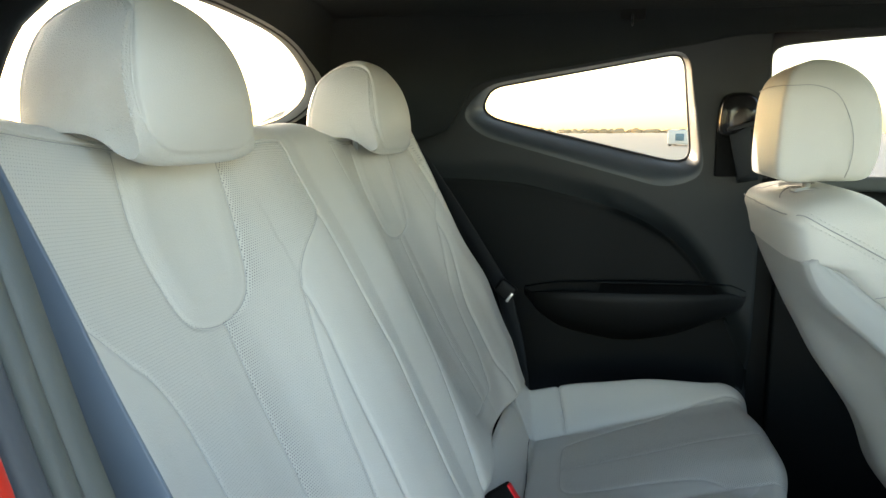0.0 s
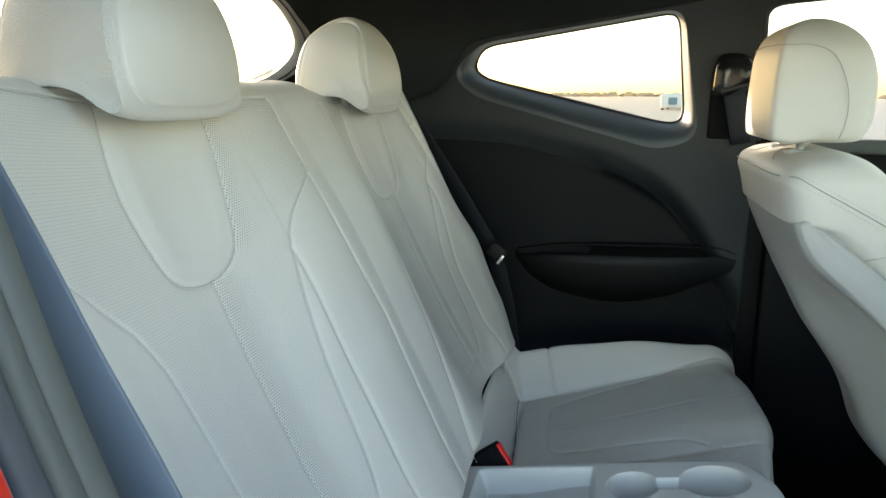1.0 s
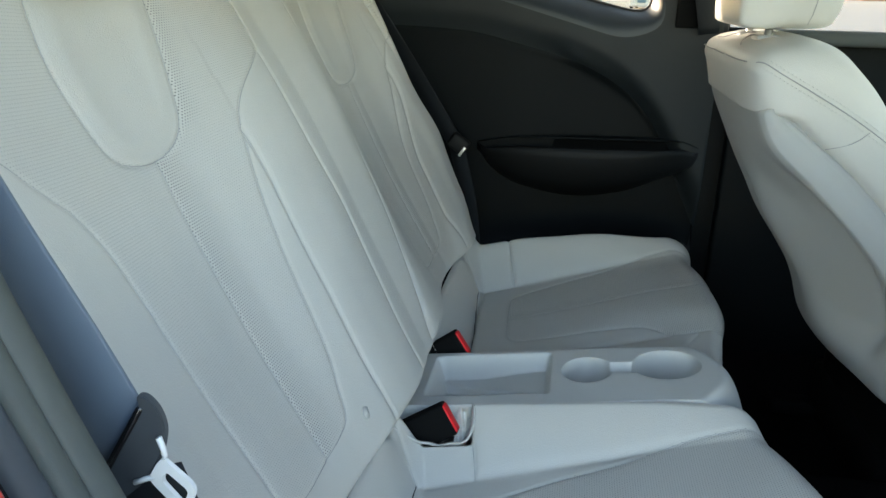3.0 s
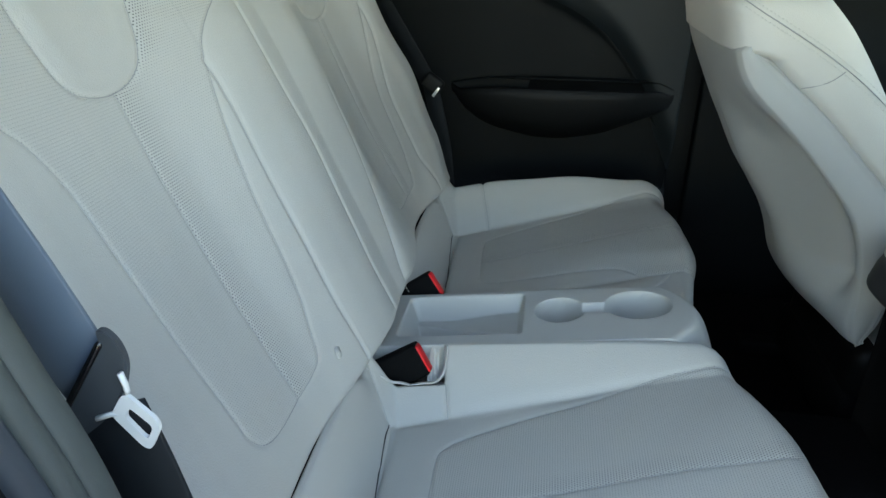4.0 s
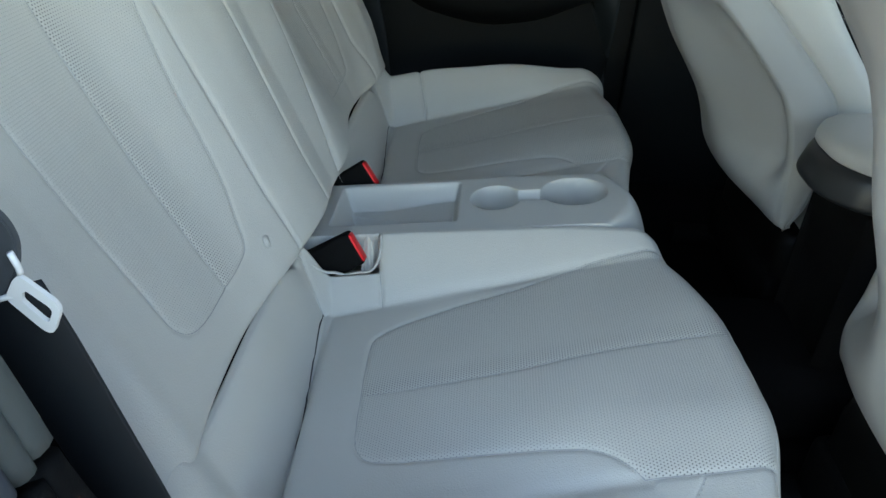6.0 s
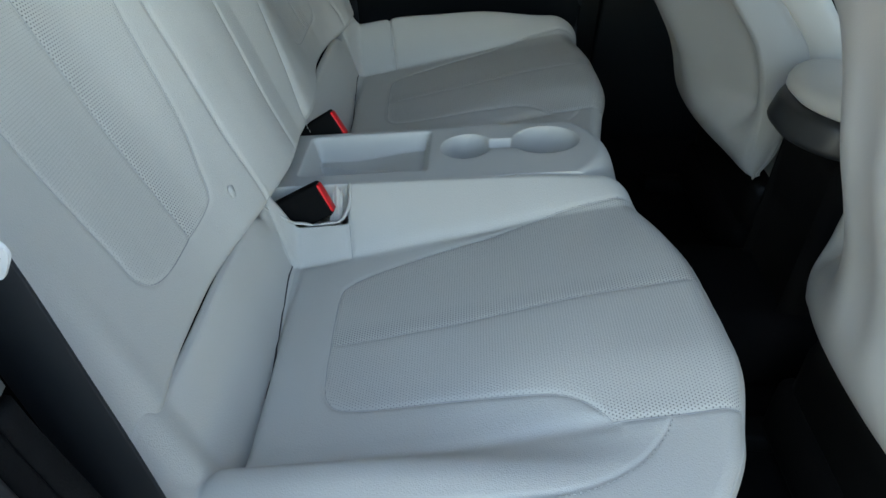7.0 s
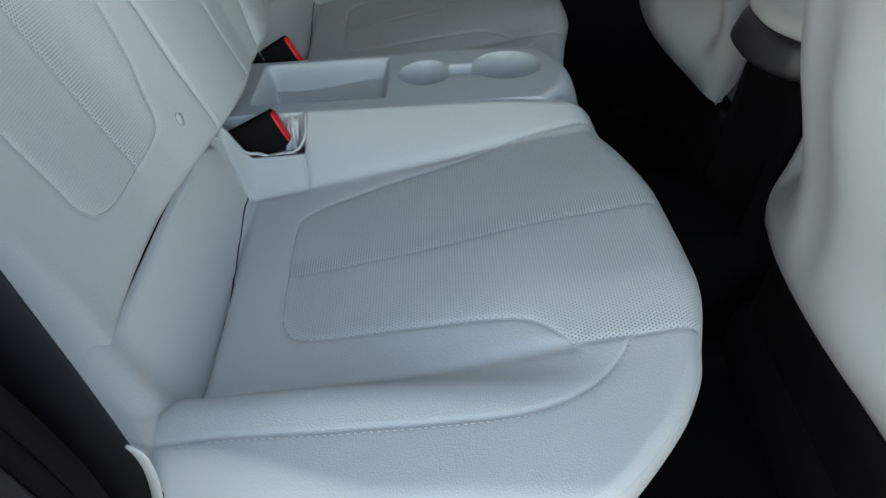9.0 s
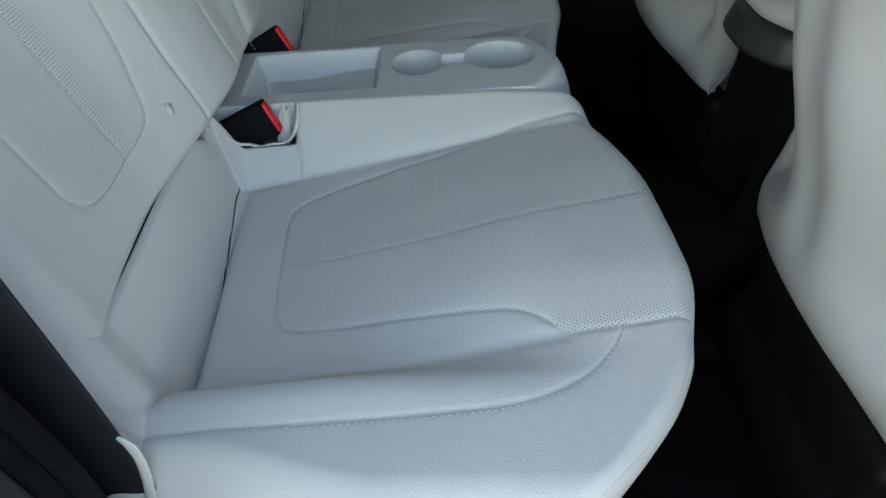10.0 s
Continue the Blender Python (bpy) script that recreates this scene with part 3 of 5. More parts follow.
tagged(part("trim_dashboard", bm, trim_black), "black dashboard below the windscreen", "trim", kind="structure")

# bulkhead at the front end
bm = bmesh.new()
box(bm, (2.1, 0.25, 0.3), (2.14, 1.95, 1.1), 0.01)
tagged(part("wall_front", bm, trim_black), "black dashboard bulkhead", "wall", kind="structure")


# near door opening: pillar trim, seals and red bodywork, all following one sloping line
JAMB = [(-0.20, 1.50), (-0.27, 1.43), (-0.318, 1.36), (-0.345, 1.30), (-0.335, 1.268), (-0.32, 1.244), (-0.293, 1.161), (-0.268, 1.085), (-0.235, 1.0), (-0.207, 0.931),
        (-0.185, 0.85), (-0.16, 0.75), (-0.14, 0.66), (-0.11, 0.55), (-0.07, 0.45), (-0.03, 0.38)]


def jamb(dx, y, a, b, power=2.2, n=14, lo=0.0, hi=2.0, set_back=0.0):
    path = [(x + dx - set_back * float(smooth(0.70, 0.86, z)), y, z) for x, z in spline(JAMB, 0.01) if lo <= z <= hi]
    return sweep(path, round_profile(a, b, n, power), up=(0, 1, 0))


rear_jamb = tagged(new("door_jamb"), "rear edge of the open doorway with grey trim and rubber seals", "door jamb", kind="structure")
# trim and seal are split at 0.86; shade is put into the lower colours
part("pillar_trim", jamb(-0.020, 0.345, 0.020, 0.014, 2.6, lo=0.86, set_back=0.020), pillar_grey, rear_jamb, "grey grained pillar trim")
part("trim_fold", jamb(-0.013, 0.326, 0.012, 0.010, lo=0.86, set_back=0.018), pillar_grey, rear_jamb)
part("shaded_trim", jamb(-0.020, 0.345, 0.0195, 0.0135, 2.6, hi=0.858, set_back=0.020), trim_deep, rear_jamb, "lower run of the pillar trim, darkened for shade")
part("shaded_trim_fold", jamb(-0.013, 0.326, 0.0115, 0.0095, hi=0.858, set_back=0.018), trim_deep, rear_jamb)
path = spline([(-0.255, 0.433, 0.80), (-0.234, 0.432, 0.72), (-0.212, 0.430, 0.64), (-0.192, 0.428, 0.56), (-0.177, 0.426, 0.46)], 0.02)
part("inner_lining", sweep([tuple(p) for p in path], round_profile(0.038, 0.003, 8), up=(0, 1, 0)), trim_deep, rear_jamb, "black inner lining")
# added pale strip that stands in for a highlight along the lining's edge
path = spline([(-0.330, 0.402, 0.955), (-0.305, 0.402, 0.888), (-0.275, 0.402, 0.810), (-0.250, 0.402, 0.730), (-0.235, 0.402, 0.66)], 0.02)
part("edge_highlight", sweep([tuple(p) for p in path], round_profile(0.0028, 0.0024, 8), up=(0, 1, 0)), reveal_pale, rear_jamb, "thin pale strip for the highlight on the lining edge")
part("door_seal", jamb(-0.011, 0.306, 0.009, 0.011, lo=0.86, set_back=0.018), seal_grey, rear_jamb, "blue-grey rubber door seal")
# the same seal carried down, its shade given by a blacker material
part("shaded_seal", jamb(-0.011, 0.306, 0.0088, 0.0108, hi=0.858, set_back=0.018), rubber, rear_jamb, "lower run of the door seal, darkened for shade")
part("inner_seal_lip", jamb(-0.016, 0.290, 0.006, 0.008, set_back=0.016), gloss_black, rear_jamb)
part("jamb_flange", jamb(-0.014, 0.277, 0.010, 0.008, lo=0.86, set_back=0.010), seal_grey, rear_jamb)
part("outer_seal", jamb(-0.016, 0.265, 0.007, 0.007), rubber, rear_jamb)
part("painted_edge", jamb(-0.001, 0.240, 0.030, 0.020, 3), red_paint, rear_jamb, "red painted body edge")
# quarter bodywork behind the doorway and the roof edge above it
rings = []
for x, z in spline(JAMB, 0.05):
    rings.append([(x - 0.05, 0.228, z), (x - 0.75, 0.22, z), (x - 0.75, 0.30, z), (x - 0.05, 0.30, z)])
part("rear_quarter", loft(rings), red_paint, rear_jamb, "red painted rear quarter")
rings = []
for x, z in spline(JAMB, 0.05):
    rings.append([(x - 0.062, 0.345, z), (x - 0.85, 0.36, z), (x - 0.85, 0.38, z), (x - 0.062, 0.365, z)])
part("quarter_trim", loft(rings), trim_black, rear_jamb, "black grained inner quarter trim")
rings = []
for x, z in spline([(-0.283, 1.450), (-0.324, 1.397), (-0.366, 1.3635), (-0.387, 1.349), (-0.402, 1.328), (-0.416, 1.299), (-0.420, 1.290)], 0.01):
    rings.append([(x, 0.420, z), (x + 0.002, 0.426, z), (x - 0.004, 0.436, z), (x - 0.060, 0.436, z + 0.02), (x - 0.060, 0.420, z + 0.02)])
part("upper_quarter_trim", loft(rings), trim_black, rear_jamb, "black upper quarter trim")
bm = sweep([(x, 0.435, 1.56) for x in np.linspace(-0.9, 1.20, 10)], round_profile(0.05, 0.035, 12, 3), up=(0, 0, 1))
tagged(part("trim_near_roof_rail", bm, headliner), "black roof rail trim above the open doorway", "trim", kind="structure")

# ground and far things
bm = bmesh.new()
box(bm, (-400, -400, -0.3), (400, 400, 0.0))
tagged(part("ground", bm, concrete), "pale sunlit concrete yard reaching the horizon", "ground", kind="structure")
rng = random.Random(4)
for i in range(44):
    a = radians(-50 + i * 2.7 + rng.uniform(-0.5, 0.5))
    d = rng.uniform(250, 290)
    c = Vector((math.sin(a) * d, math.cos(a) * d, 0))
    bm = bmesh.new()
    for j in range(16):
        m = Matrix.Translation(c + Vector((rng.uniform(-8, 8), rng.uniform(-4, 4), rng.uniform(0.0, 0.5)))) @ Matrix.Diagonal((rng.uniform(0.9, 2.6), rng.uniform(1.0, 2.5), rng.uniform(0.5, 1.3), 1))
        bmesh.ops.create_icosphere(bm, subdivisions=2, radius=1, matrix=m)
    for v in bm.verts:
        v.co += Vector(noise.noise_vector(v.co * 1.3)) * 0.6
    ob = part("shrub_belt", bm, foliage)
    tagged(ob, "distant dry brown shrubs along the yard's edge", "shrubs", "distant shrubs")


def parked_car(x, y, turn):
    ob = thing("parked_car", "distant pale parked car with a blue-grey rear", "car", (x, y, 0))
    ob.rotation_euler = (0, 0, turn)
    bm = bmesh.new()
    box(bm, (-2.2, -0.9, 0.14), (1.3, 0.9, 1.25), 0.16, 3)
    box(bm, (1.2, -0.88, 0.14), (2.3, 0.88, 0.85), 0.15, 2)
    part("body", bm, far_white, ob)
    bm = bmesh.new()
    box(bm, (-2.26, -0.34, 0.42), (-2.1, 0.30, 0.95), 0.05)
    part("rear_door", bm, far_blue, ob)
    for sx in (-1.4, 1.5):
        for sy in (-0.8, 0.8):
            bm = bmesh.new()
            bmesh.ops.create_cone(bm, cap_ends=True, segments=20, radius1=0.22, radius2=0.22, depth=0.2, matrix=Matrix.Translation((sx, sy, 0.22)) @ Matrix.Rotation(radians(90), 4, "X"))
            part("wheel", bm, rubber, ob)
    return ob


parked_car(5.25, 61.0, radians(78))

# ---- rear bench ----
SEAM_PERF = spline([(0.31, 0.712), (0.307, 0.63), (0.299, 0.584)])
SEAM_NOTCH = spline([(0.299, 0.584), (0.219, 0.545), (0.184, 0.518), (0.170, 0.492), (0.151, 0.43), (0.135, 0.34), (0.125, 0.24), (0.114, 0.18),
                     (0.098, 0.14), (0.086, 0.116), (0.068, 0.104), (0.018, 0.099), (-0.047, 0.099), (-0.088, 0.109), (-0.108, 0.132),
                     (-0.110, 0.163), (-0.117, 0.265), (-0.122, 0.332), (-0.127, 0.394), (-0.135, 0.441), (-0.153, 0.480), (-0.172, 0.500), (-0.215, 0.55), (-0.25, 0.61), (-0.27, 0.712)])
SEAM_INNER = spline([(0.170, 0.495), (0.173, 0.42), (0.171, 0.33), (0.170, 0.24), (0.165, 0.14), (0.162, 0.05)])
SEAM_OUTER = spline([(0.299, 0.584), (0.297, 0.49), (0.305, 0.41), (0.312, 0.325), (0.306, 0.22), (0.298, 0.13), (0.30, 0.05)])
SEAM_PAD = spline([(-0.036, 0.712), (-0.066, 0.617), (-0.058, 0.544), (-0.044, 0.514), (-0.018, 0.501), (0.024, 0.496), (0.065, 0.506), (0.089, 0.530),
                   (0.105, 0.578), (0.123, 0.645), (0.137, 0.712)])
SEAM_MID = spline([(0.024, 0.496), (0.019, 0.40), (0.019, 0.30), (0.016, 0.20), (0.012, 0.099)])
SEAM_TOP = np.array([(-0.45, 0.713), (0.31, 0.713)])
split_line = curve([-0.1, 0.05, 0.12, 0.22, 0.32, 0.44, 0.54, 0.70, 0.9], [0.05, 0.055, 0.075, 0.105, 0.135, 0.155, 0.160, 0.175, 0.18])
PERF_RING = np.concatenate([SEAM_PERF, SEAM_NOTCH[1:]])
PAD_RING = SEAM_PAD


SEAT_AT = [(-0.10, y, 0.33) for y in SEAT_Y]
SEAT_WORDS = ("pale grey perforated leather rear seat beside the open doorway", "pale grey perforated leather rear seat beside the dark side panel")
rear_seats = [thing("rear_car_chair", SEAT_WORDS[i], "car seat", SEAT_AT[i], "rear seats") for i in (0, 1)]


def lay_on(flat, nrm, kg, rows, line):
    """Carry a line of seat coordinates onto the sheet, with its normals."""
    out, nn = [], []
    for kk, ss in line:
        r = float(np.interp(ss, rows, np.arange(len(rows))))
        i = int(min(r, len(rows) - 2))
        f = r - i
        ends = []
        for row in (i, i + 1):
            c = float(np.interp(kk, kg[row], np.arange(kg.shape[1])))
            j = int(min(c, kg.shape[1] - 2))
            g = c - j
            ends.append((flat[row, j] * (1 - g) + flat[row, j + 1] * g, nrm[row, j] * (1 - g) + nrm[row, j + 1] * g))
        out.append(ends[0][0] * (1 - f) + ends[1][0] * f)
        nn.append(ends[0][1] * (1 - f) + ends[1][1] * f)
    return out, nn


def seam_line(laid, parent, mat=None, wide=0.0006):
    """The narrow shut line where two panels are sewn together."""
    p, q = [laid[0][0]], [laid[1][0]]
    for a, b in zip(*laid):
        if np.linalg.norm(a - p[-1]) > 0.0035:
            p.append(a), q.append(b)
    rings = []
    for i in range(len(p)):
        t = p[min(i + 1, len(p) - 1)] - p[max(i - 1, 0)]
        t = t / (np.linalg.norm(t) + 1e-9)
        n = q[i] / (np.linalg.norm(q[i]) + 1e-9)
        s = np.cross(t, n)
        rings.append([p[i] + s * a * wide + n * (b * 0.00030 + 0.0001) for a, b in ((1, 0), (0.4, 1), (-0.4, 1), (-1, 0), (0, -1.5))])
    part("seam", loft(rings), mat or seam_grey, parent)


def back_grid(side, step=0.003):
    """All points of one backrest: positions, seam coordinates, panels."""
    s = np.arange(BACK_LOW - 1.9 * BACK_TUCK, BACK_TOP + BACK_ROLL * 2.5, step)
    n = int((0.80 if side == 0 else 0.56) / step)
    t = np.linspace(0, 1, n)
    sg, tg = np.meshgrid(s, t, indexing="ij")
    cut = MID + split_line(sg)
    if side == 0:
        y = (MID - 0.683) * (1 - tg) + (cut - 0.002) * tg
        edge = cut - 0.002 - y
    else:
        y = (cut + 0.002) * (1 - tg) + (MID + 0.683 + far_swell(sg)) * tg
        edge = y - cut - 0.002
    k = y - SEAT_Y[side]
    h = back_relief(y - MID, sg)
    h = h - 0.016 * np.exp(-edge / 0.006) - (0.004 if side else 0.0)
    perf_d = 9.0
    for line, deep, wide in ((SEAM_PERF, 0.0022, 0.0026), (SEAM_NOTCH, 0.0015, 0.0026), (SEAM_INNER, 0.0027, 0.0028), (SEAM_OUTER, 0.0028, 0.0026),
                             (SEAM_PAD, 0.0023, 0.0028), (SEAM_MID, 0.0014, 0.0024), (SEAM_TOP, 0.0022, 0.0024)):
        d = near_line(k, sg, line)
        h = h - deep * 1.2 * np.exp(-((d / wide) ** 2)) - deep * 0.3 * np.exp(-((d / 0.010) ** 2))
    inside = within(k, sg, PAD_RING)
    h = h + 0.004 * inside * smooth(0, 0.03, near_line(k, sg, SEAM_PAD))
    h = h + 0.0012 * np.sin(k * 23 + 2.0 * np.sin(sg * 9)) * np.sin(sg * 17 + 1.3) * (k > 0.17)
    ring = within(k, sg, PERF_RING)
    region = np.where(sg > 0.713, 4, np.where(inside, 1, np.where(ring, 0, np.where(k > 0.305, 5, np.where(k > 0.02, 3, 2)))))
    mid = np.interp(sg, [0.09, 0.2, 0.3, 0.4, 0.5, 0.53, 0.58, 0.65, 0.72], [0.012, 0.016, 0.019, 0.019, 0.024, 0.089, 0.105, 0.123, 0.137])
    perf = np.where(k > mid, np.exp(-((k - mid) / 0.03) ** 2), 0) * 0.9
    perf = np.maximum(perf, 0.25 * (sg > 0.55) * (k > 0.1))
    pos = back_place(y, sg, h)
    top = np.interp(y - MID, [-0.68, -0.55, -0.357, -0.2, -0.05, 0.15, 0.25], [0.022, 0.019, 0.004, -0.012, -0.014, -0.008, 0.0]) * smooth(0.56, 0.72, sg)
    pos = pos + top[..., None] * np.array((BACK_UP[0], 0, BACK_UP[1]))
    return pos, np.stack([k, sg], -1), region, perf, k, sg


def backrest(side):
    at = (-0.2, SEAT_Y[side], 0.62)
    bm = bmesh.new()
    y0, y1 = (MID - 0.67 - at[1], MID + 0.05 - at[1]) if side == 0 else (MID + 0.19 - at[1], MID + 0.67 - at[1])
    sl = math.atan2(-BACK_UP[0], BACK_UP[1])
    box(bm, (-0.11, y0, -0.01), (-0.035, y1, 0.70), 0.02, 3, Matrix.Rotation(-sl, 4, "Y"))
    ob = part("backrest", bm, carpet, rear_seats[side], "leather backrest over a black carpeted board")
    ob.location = np.array(at) - np.array(SEAT_AT[side])
    pos, uv, region, perf, k, sg = back_grid(side)
    flat = pos - np.array(at)
    kinds = {0: ("perforated_panel", leather_perf, "finely perforated grey leather"), 1: ("upper_pad", leather, "smooth leather pad below the headrest"),
             2: ("outer_bolster", leather, ""), 3: ("inner_bolster", leather, ""), 4: ("top_panel", leather, ""), 5: ("centre_section", leather, "")}
    made, nrm = sheet_parts(flat, uv, region, perf, kinds, ob)
    # threads either side of the long seam, and along the top
    def on(line, off):
        return lay_on(flat, nrm, k, sg[:, 0], line + np.array((off, 0)))
    for line in (SEAM_PERF, SEAM_NOTCH, SEAM_INNER, SEAM_OUTER, SEAM_PAD, SEAM_MID, spline([(-0.30, 0.713), (0.0, 0.713), (0.31, 0.713)], 0.01)):
        seam_line(on(line, 0.0), ob)
    for line in (SEAM_PERF + np.array((0.003, 0)), spline([(0.105, 0.7165), (0.20, 0.7165), (0.309, 0.7165)], 0.006), spline([(-0.30, 0.7165), (-0.15, 0.7165), (-0.04, 0.7165)], 0.006)):
        p, q = on(line, 0.0)
        part("welt", sweep([tuple(a + b / (np.linalg.norm(b) + 1e-9) * 0.0008) for a, b in zip(p, q)], round_profile(0.0017, 0.0017, 8)), leather, ob)
    for line, off in ((SEAM_PERF, -0.004), (SEAM_TOP[::-1], 0.0)):
        line = spline(line, 0.004) if len(line) < 5 else line
        if off == 0.0:
            line = line - np.array((0, 0.005))
        p, q = on(line, off)
        st = part("stitching", stitches(p, q), thread, ob)
        tagged(st, kind="stuff")
    return ob


CR_MID = spline([(-0.015, -0.004), (-0.012, 0.09), (-0.004, 0.192), (0.016, 0.325), (0.029, 0.43)])
CR_INSERT = spline([(0.235, 0.437), (0.226, 0.378), (0.204, 0.278), (0.172, 0.195), (0.152, 0.117), (0.128, 0.042), (0.105, 0.003), (0.079, -0.008), (-0.005, -0.006), (-0.082, -0.001),
                    (-0.110, 0.009), (-0.122, 0.027), (-0.126, 0.068), (-0.127, 0.129), (-0.129, 0.188), (-0.131, 0.246), (-0.139, 0.274), (-0.155, 0.294), (-0.170, 0.305)])
CR_TONGUE = spline([(-0.170, 0.305), (-0.169, 0.331), (-0.168, 0.36), (-0.166, 0.40), (-0.164, 0.437)])
CR_CREASE_IN = spline([(0.161, -0.089), (0.171, -0.006), (0.178, 0.078), (0.190, 0.195), (0.204, 0.278)])
CR_CREASE_OUT = spline([(-0.195, -0.08), (-0.193, 0.018), (-0.193, 0.131), (-0.178, 0.241), (-0.170, 0.305)])
CR_PIPING = spline([(-0.273, -0.10), (-0.270, -0.011), (-0.271, 0.091), (-0.266, 0.189), (-0.253, 0.263), (-0.225, 0.316), (-0.191, 0.348), (-0.169, 0.361)])
CR_ROLL = spline([(0.161, -0.089), (0.079, -0.086), (-0.049, -0.080), (-0.194, -0.076)])
CR_ROLL_END = spline([(-0.194, -0.076), (-0.22, -0.078), (-0.25, -0.088), (-0.285, -0.108)])
CR_RISER = spline([(0.171, -0.004), (0.21, -0.006), (0.262, -0.010)])
CR_REAR = spline([(0.161, -0.089), (0.18, -0.10), (0.225, -0.125)])
CR_FRONT = spline([(-0.384, 0.238), (-0.36, 0.286), (-0.328, 0.325), (-0.30, 0.357), (-0.25, 0.400), (-0.20, 0.425), (-0.10, 0.440), (0.05, 0.432), (0.15, 0.412), (0.26, 0.382)]) + np.array((0, 0.012))
CR_RING = np.concatenate([CR_INSERT, CR_TONGUE[1:]])


def cushion_grid(side, step=0.0028):
    r = np.arange(-0.31, CUSH_FRONT + CUSH_ROLL * 1.45 + 0.13, step)
    k = np.arange(-0.386 if side == 0 else -0.276, 0.264, step)
    rg, kg = np.meshgrid(r, k, indexing="ij")
    h = cushion_relief(kg, rg, side)
    cut = 0 * h
    for line, deep, wide in ((CR_MID, 0.0011, 0.0022), (CR_INSERT, 0.0019, 0.0026), (CR_TONGUE, 0.0019, 0.0026), (CR_CREASE_IN, 0.0022, 0.006), (CR_CREASE_OUT, 0.0026, 0.011),
                             (CR_PIPING, 0.0016, 0.0024), (CR_ROLL, 0.016, 0.0042), (CR_ROLL_END, 0.006, 0.005), (CR_RISER, 0.004, 0.0028), (CR_REAR, 0.005, 0.0035), (CR_FRONT, 0.0012, 0.002)):
        d = near_line(kg, rg, line)
        cut = np.maximum(cut, deep * np.exp(-((d / wide) ** 2)) + deep * 0.45 * np.exp(-((d / 0.010) ** 2)))
    h = h - cut
    h = h + 0.0010 * np.sin(kg * 29 + 1.5 * np.sin(rg * 12)) * np.sin(rg * 19 + 0.4)
    ring = within(kg, rg, CR_RING)
    region = np.where(ring, 0, np.where(rg < -0.083, 1, np.where(kg > 0.12, 2, np.where(kg < -0.18, 3, 4))))
    region = np.where(rg > np.interp(kg, CR_FRONT[:, 0], CR_FRONT[:, 1]), 5, region)
    mid = np.interp(rg, [-0.004, 0.09, 0.192, 0.325, 0.43], [-0.015, -0.012, -0.004, 0.016, 0.029])
    perf = np.where(kg > mid, np.exp(-((kg - mid) / 0.036) ** 2), 0) * 0.95
    perf = np.maximum(perf, 0.8 * np.exp(-((near_line(kg, rg, CR_TONGUE) / 0.03) ** 2)))
    perf = np.maximum(perf, 0.30)
    # a pocket for the buckle in the rear inner corner
    if side == 0:
        h = h - 0.085 * smooth(0.208, 0.218, kg) * smooth(-0.205, -0.190, rg) * smooth(-0.006, -0.018, rg)
        region = np.where((kg > 0.209) & (rg > -0.200) & (rg < -0.050), 6, region)
    y = kg
    pos = cushion_place(y, rg, h, kg, side)
    # outer flank tucks in towards the floor
    flank = smooth(0.010, 0.040, -0.312 - 0.034 * smooth(0.0, 0.15, rg) - kg)
    pos[..., 2] -= 0.10 * flank**2 * (1 if side == 0 else smooth(0.0, 0.2, rg))
    return pos, np.stack([kg, rg], -1), region, perf


def cushion(side):
    bm = bmesh.new()
    box(bm, (-0.22, -0.30, -0.07), (0.20, 0.25, 0.10), 0.02)
    ob = part("cushion", bm, carpet, rear_seats[side], "leather cushion over a black carpeted base")
    ob.location = np.array((0.1, SEAT_Y[side], 0.40)) - np.array(SEAT_AT[side])
    pos, uv, region, perf = cushion_grid(side)
    flat = pos - np.array((0.1, 0, 0.40))
    kinds = {0: ("perforated_panel", leather_perf, "finely perforated grey leather"), 1: ("rear_roll", leather, "padded roll against the backrest"), 2: ("inner_bolster", leather, ""),
             3: ("outer_bolster", leather, ""), 4: ("side_panel", leather, ""), 5: ("front_panel", leather, ""), 6: ("pocket_lining", carpet, "black lining of the buckle pocket")}
    made, nrm = sheet_parts(flat, uv, region, perf, kinds, ob)
    r0 = uv[:, 0, 1]
    for line in (CR_MID, CR_INSERT, CR_TONGUE, CR_RISER, CR_REAR):
        seam_line(lay_on(flat, nrm, uv[..., 0], r0, line), ob)
    # black strip laid in the roll's groove to paint its shadow gap
    seam_line(lay_on(flat, nrm, uv[..., 0], r0, CR_ROLL), ob, webbing_shaded, 0.0019)
    p, q = lay_on(flat, nrm, uv[..., 0], r0, CR_FRONT)
    part("welt", sweep([tuple(a + b / (np.linalg.norm(b) + 1e-9) * 0.0006) for a, b in zip(p, q)], round_profile(0.0021, 0.0021, 8)), leather, ob)
    for line in (CR_PIPING + np.array((-0.004, 0)),):
        p, q = lay_on(flat, nrm, uv[..., 0], r0, line)
        tagged(part("stitching", stitches(p, q, 0.0038, 0.0030, 0.0008), thread, ob), kind="stuff")
    return ob


for i in (0, 1):
    backrest(i)
    cushion(i)

# ---- headrests ----
seam_at = curve([1.236, 1.25, 1.274, 1.306, 1.337, 1.37, 1.41, 1.43], [-0.444, -0.445, -0.449, -0.455, -0.460, -0.465, -0.476, -0.482])


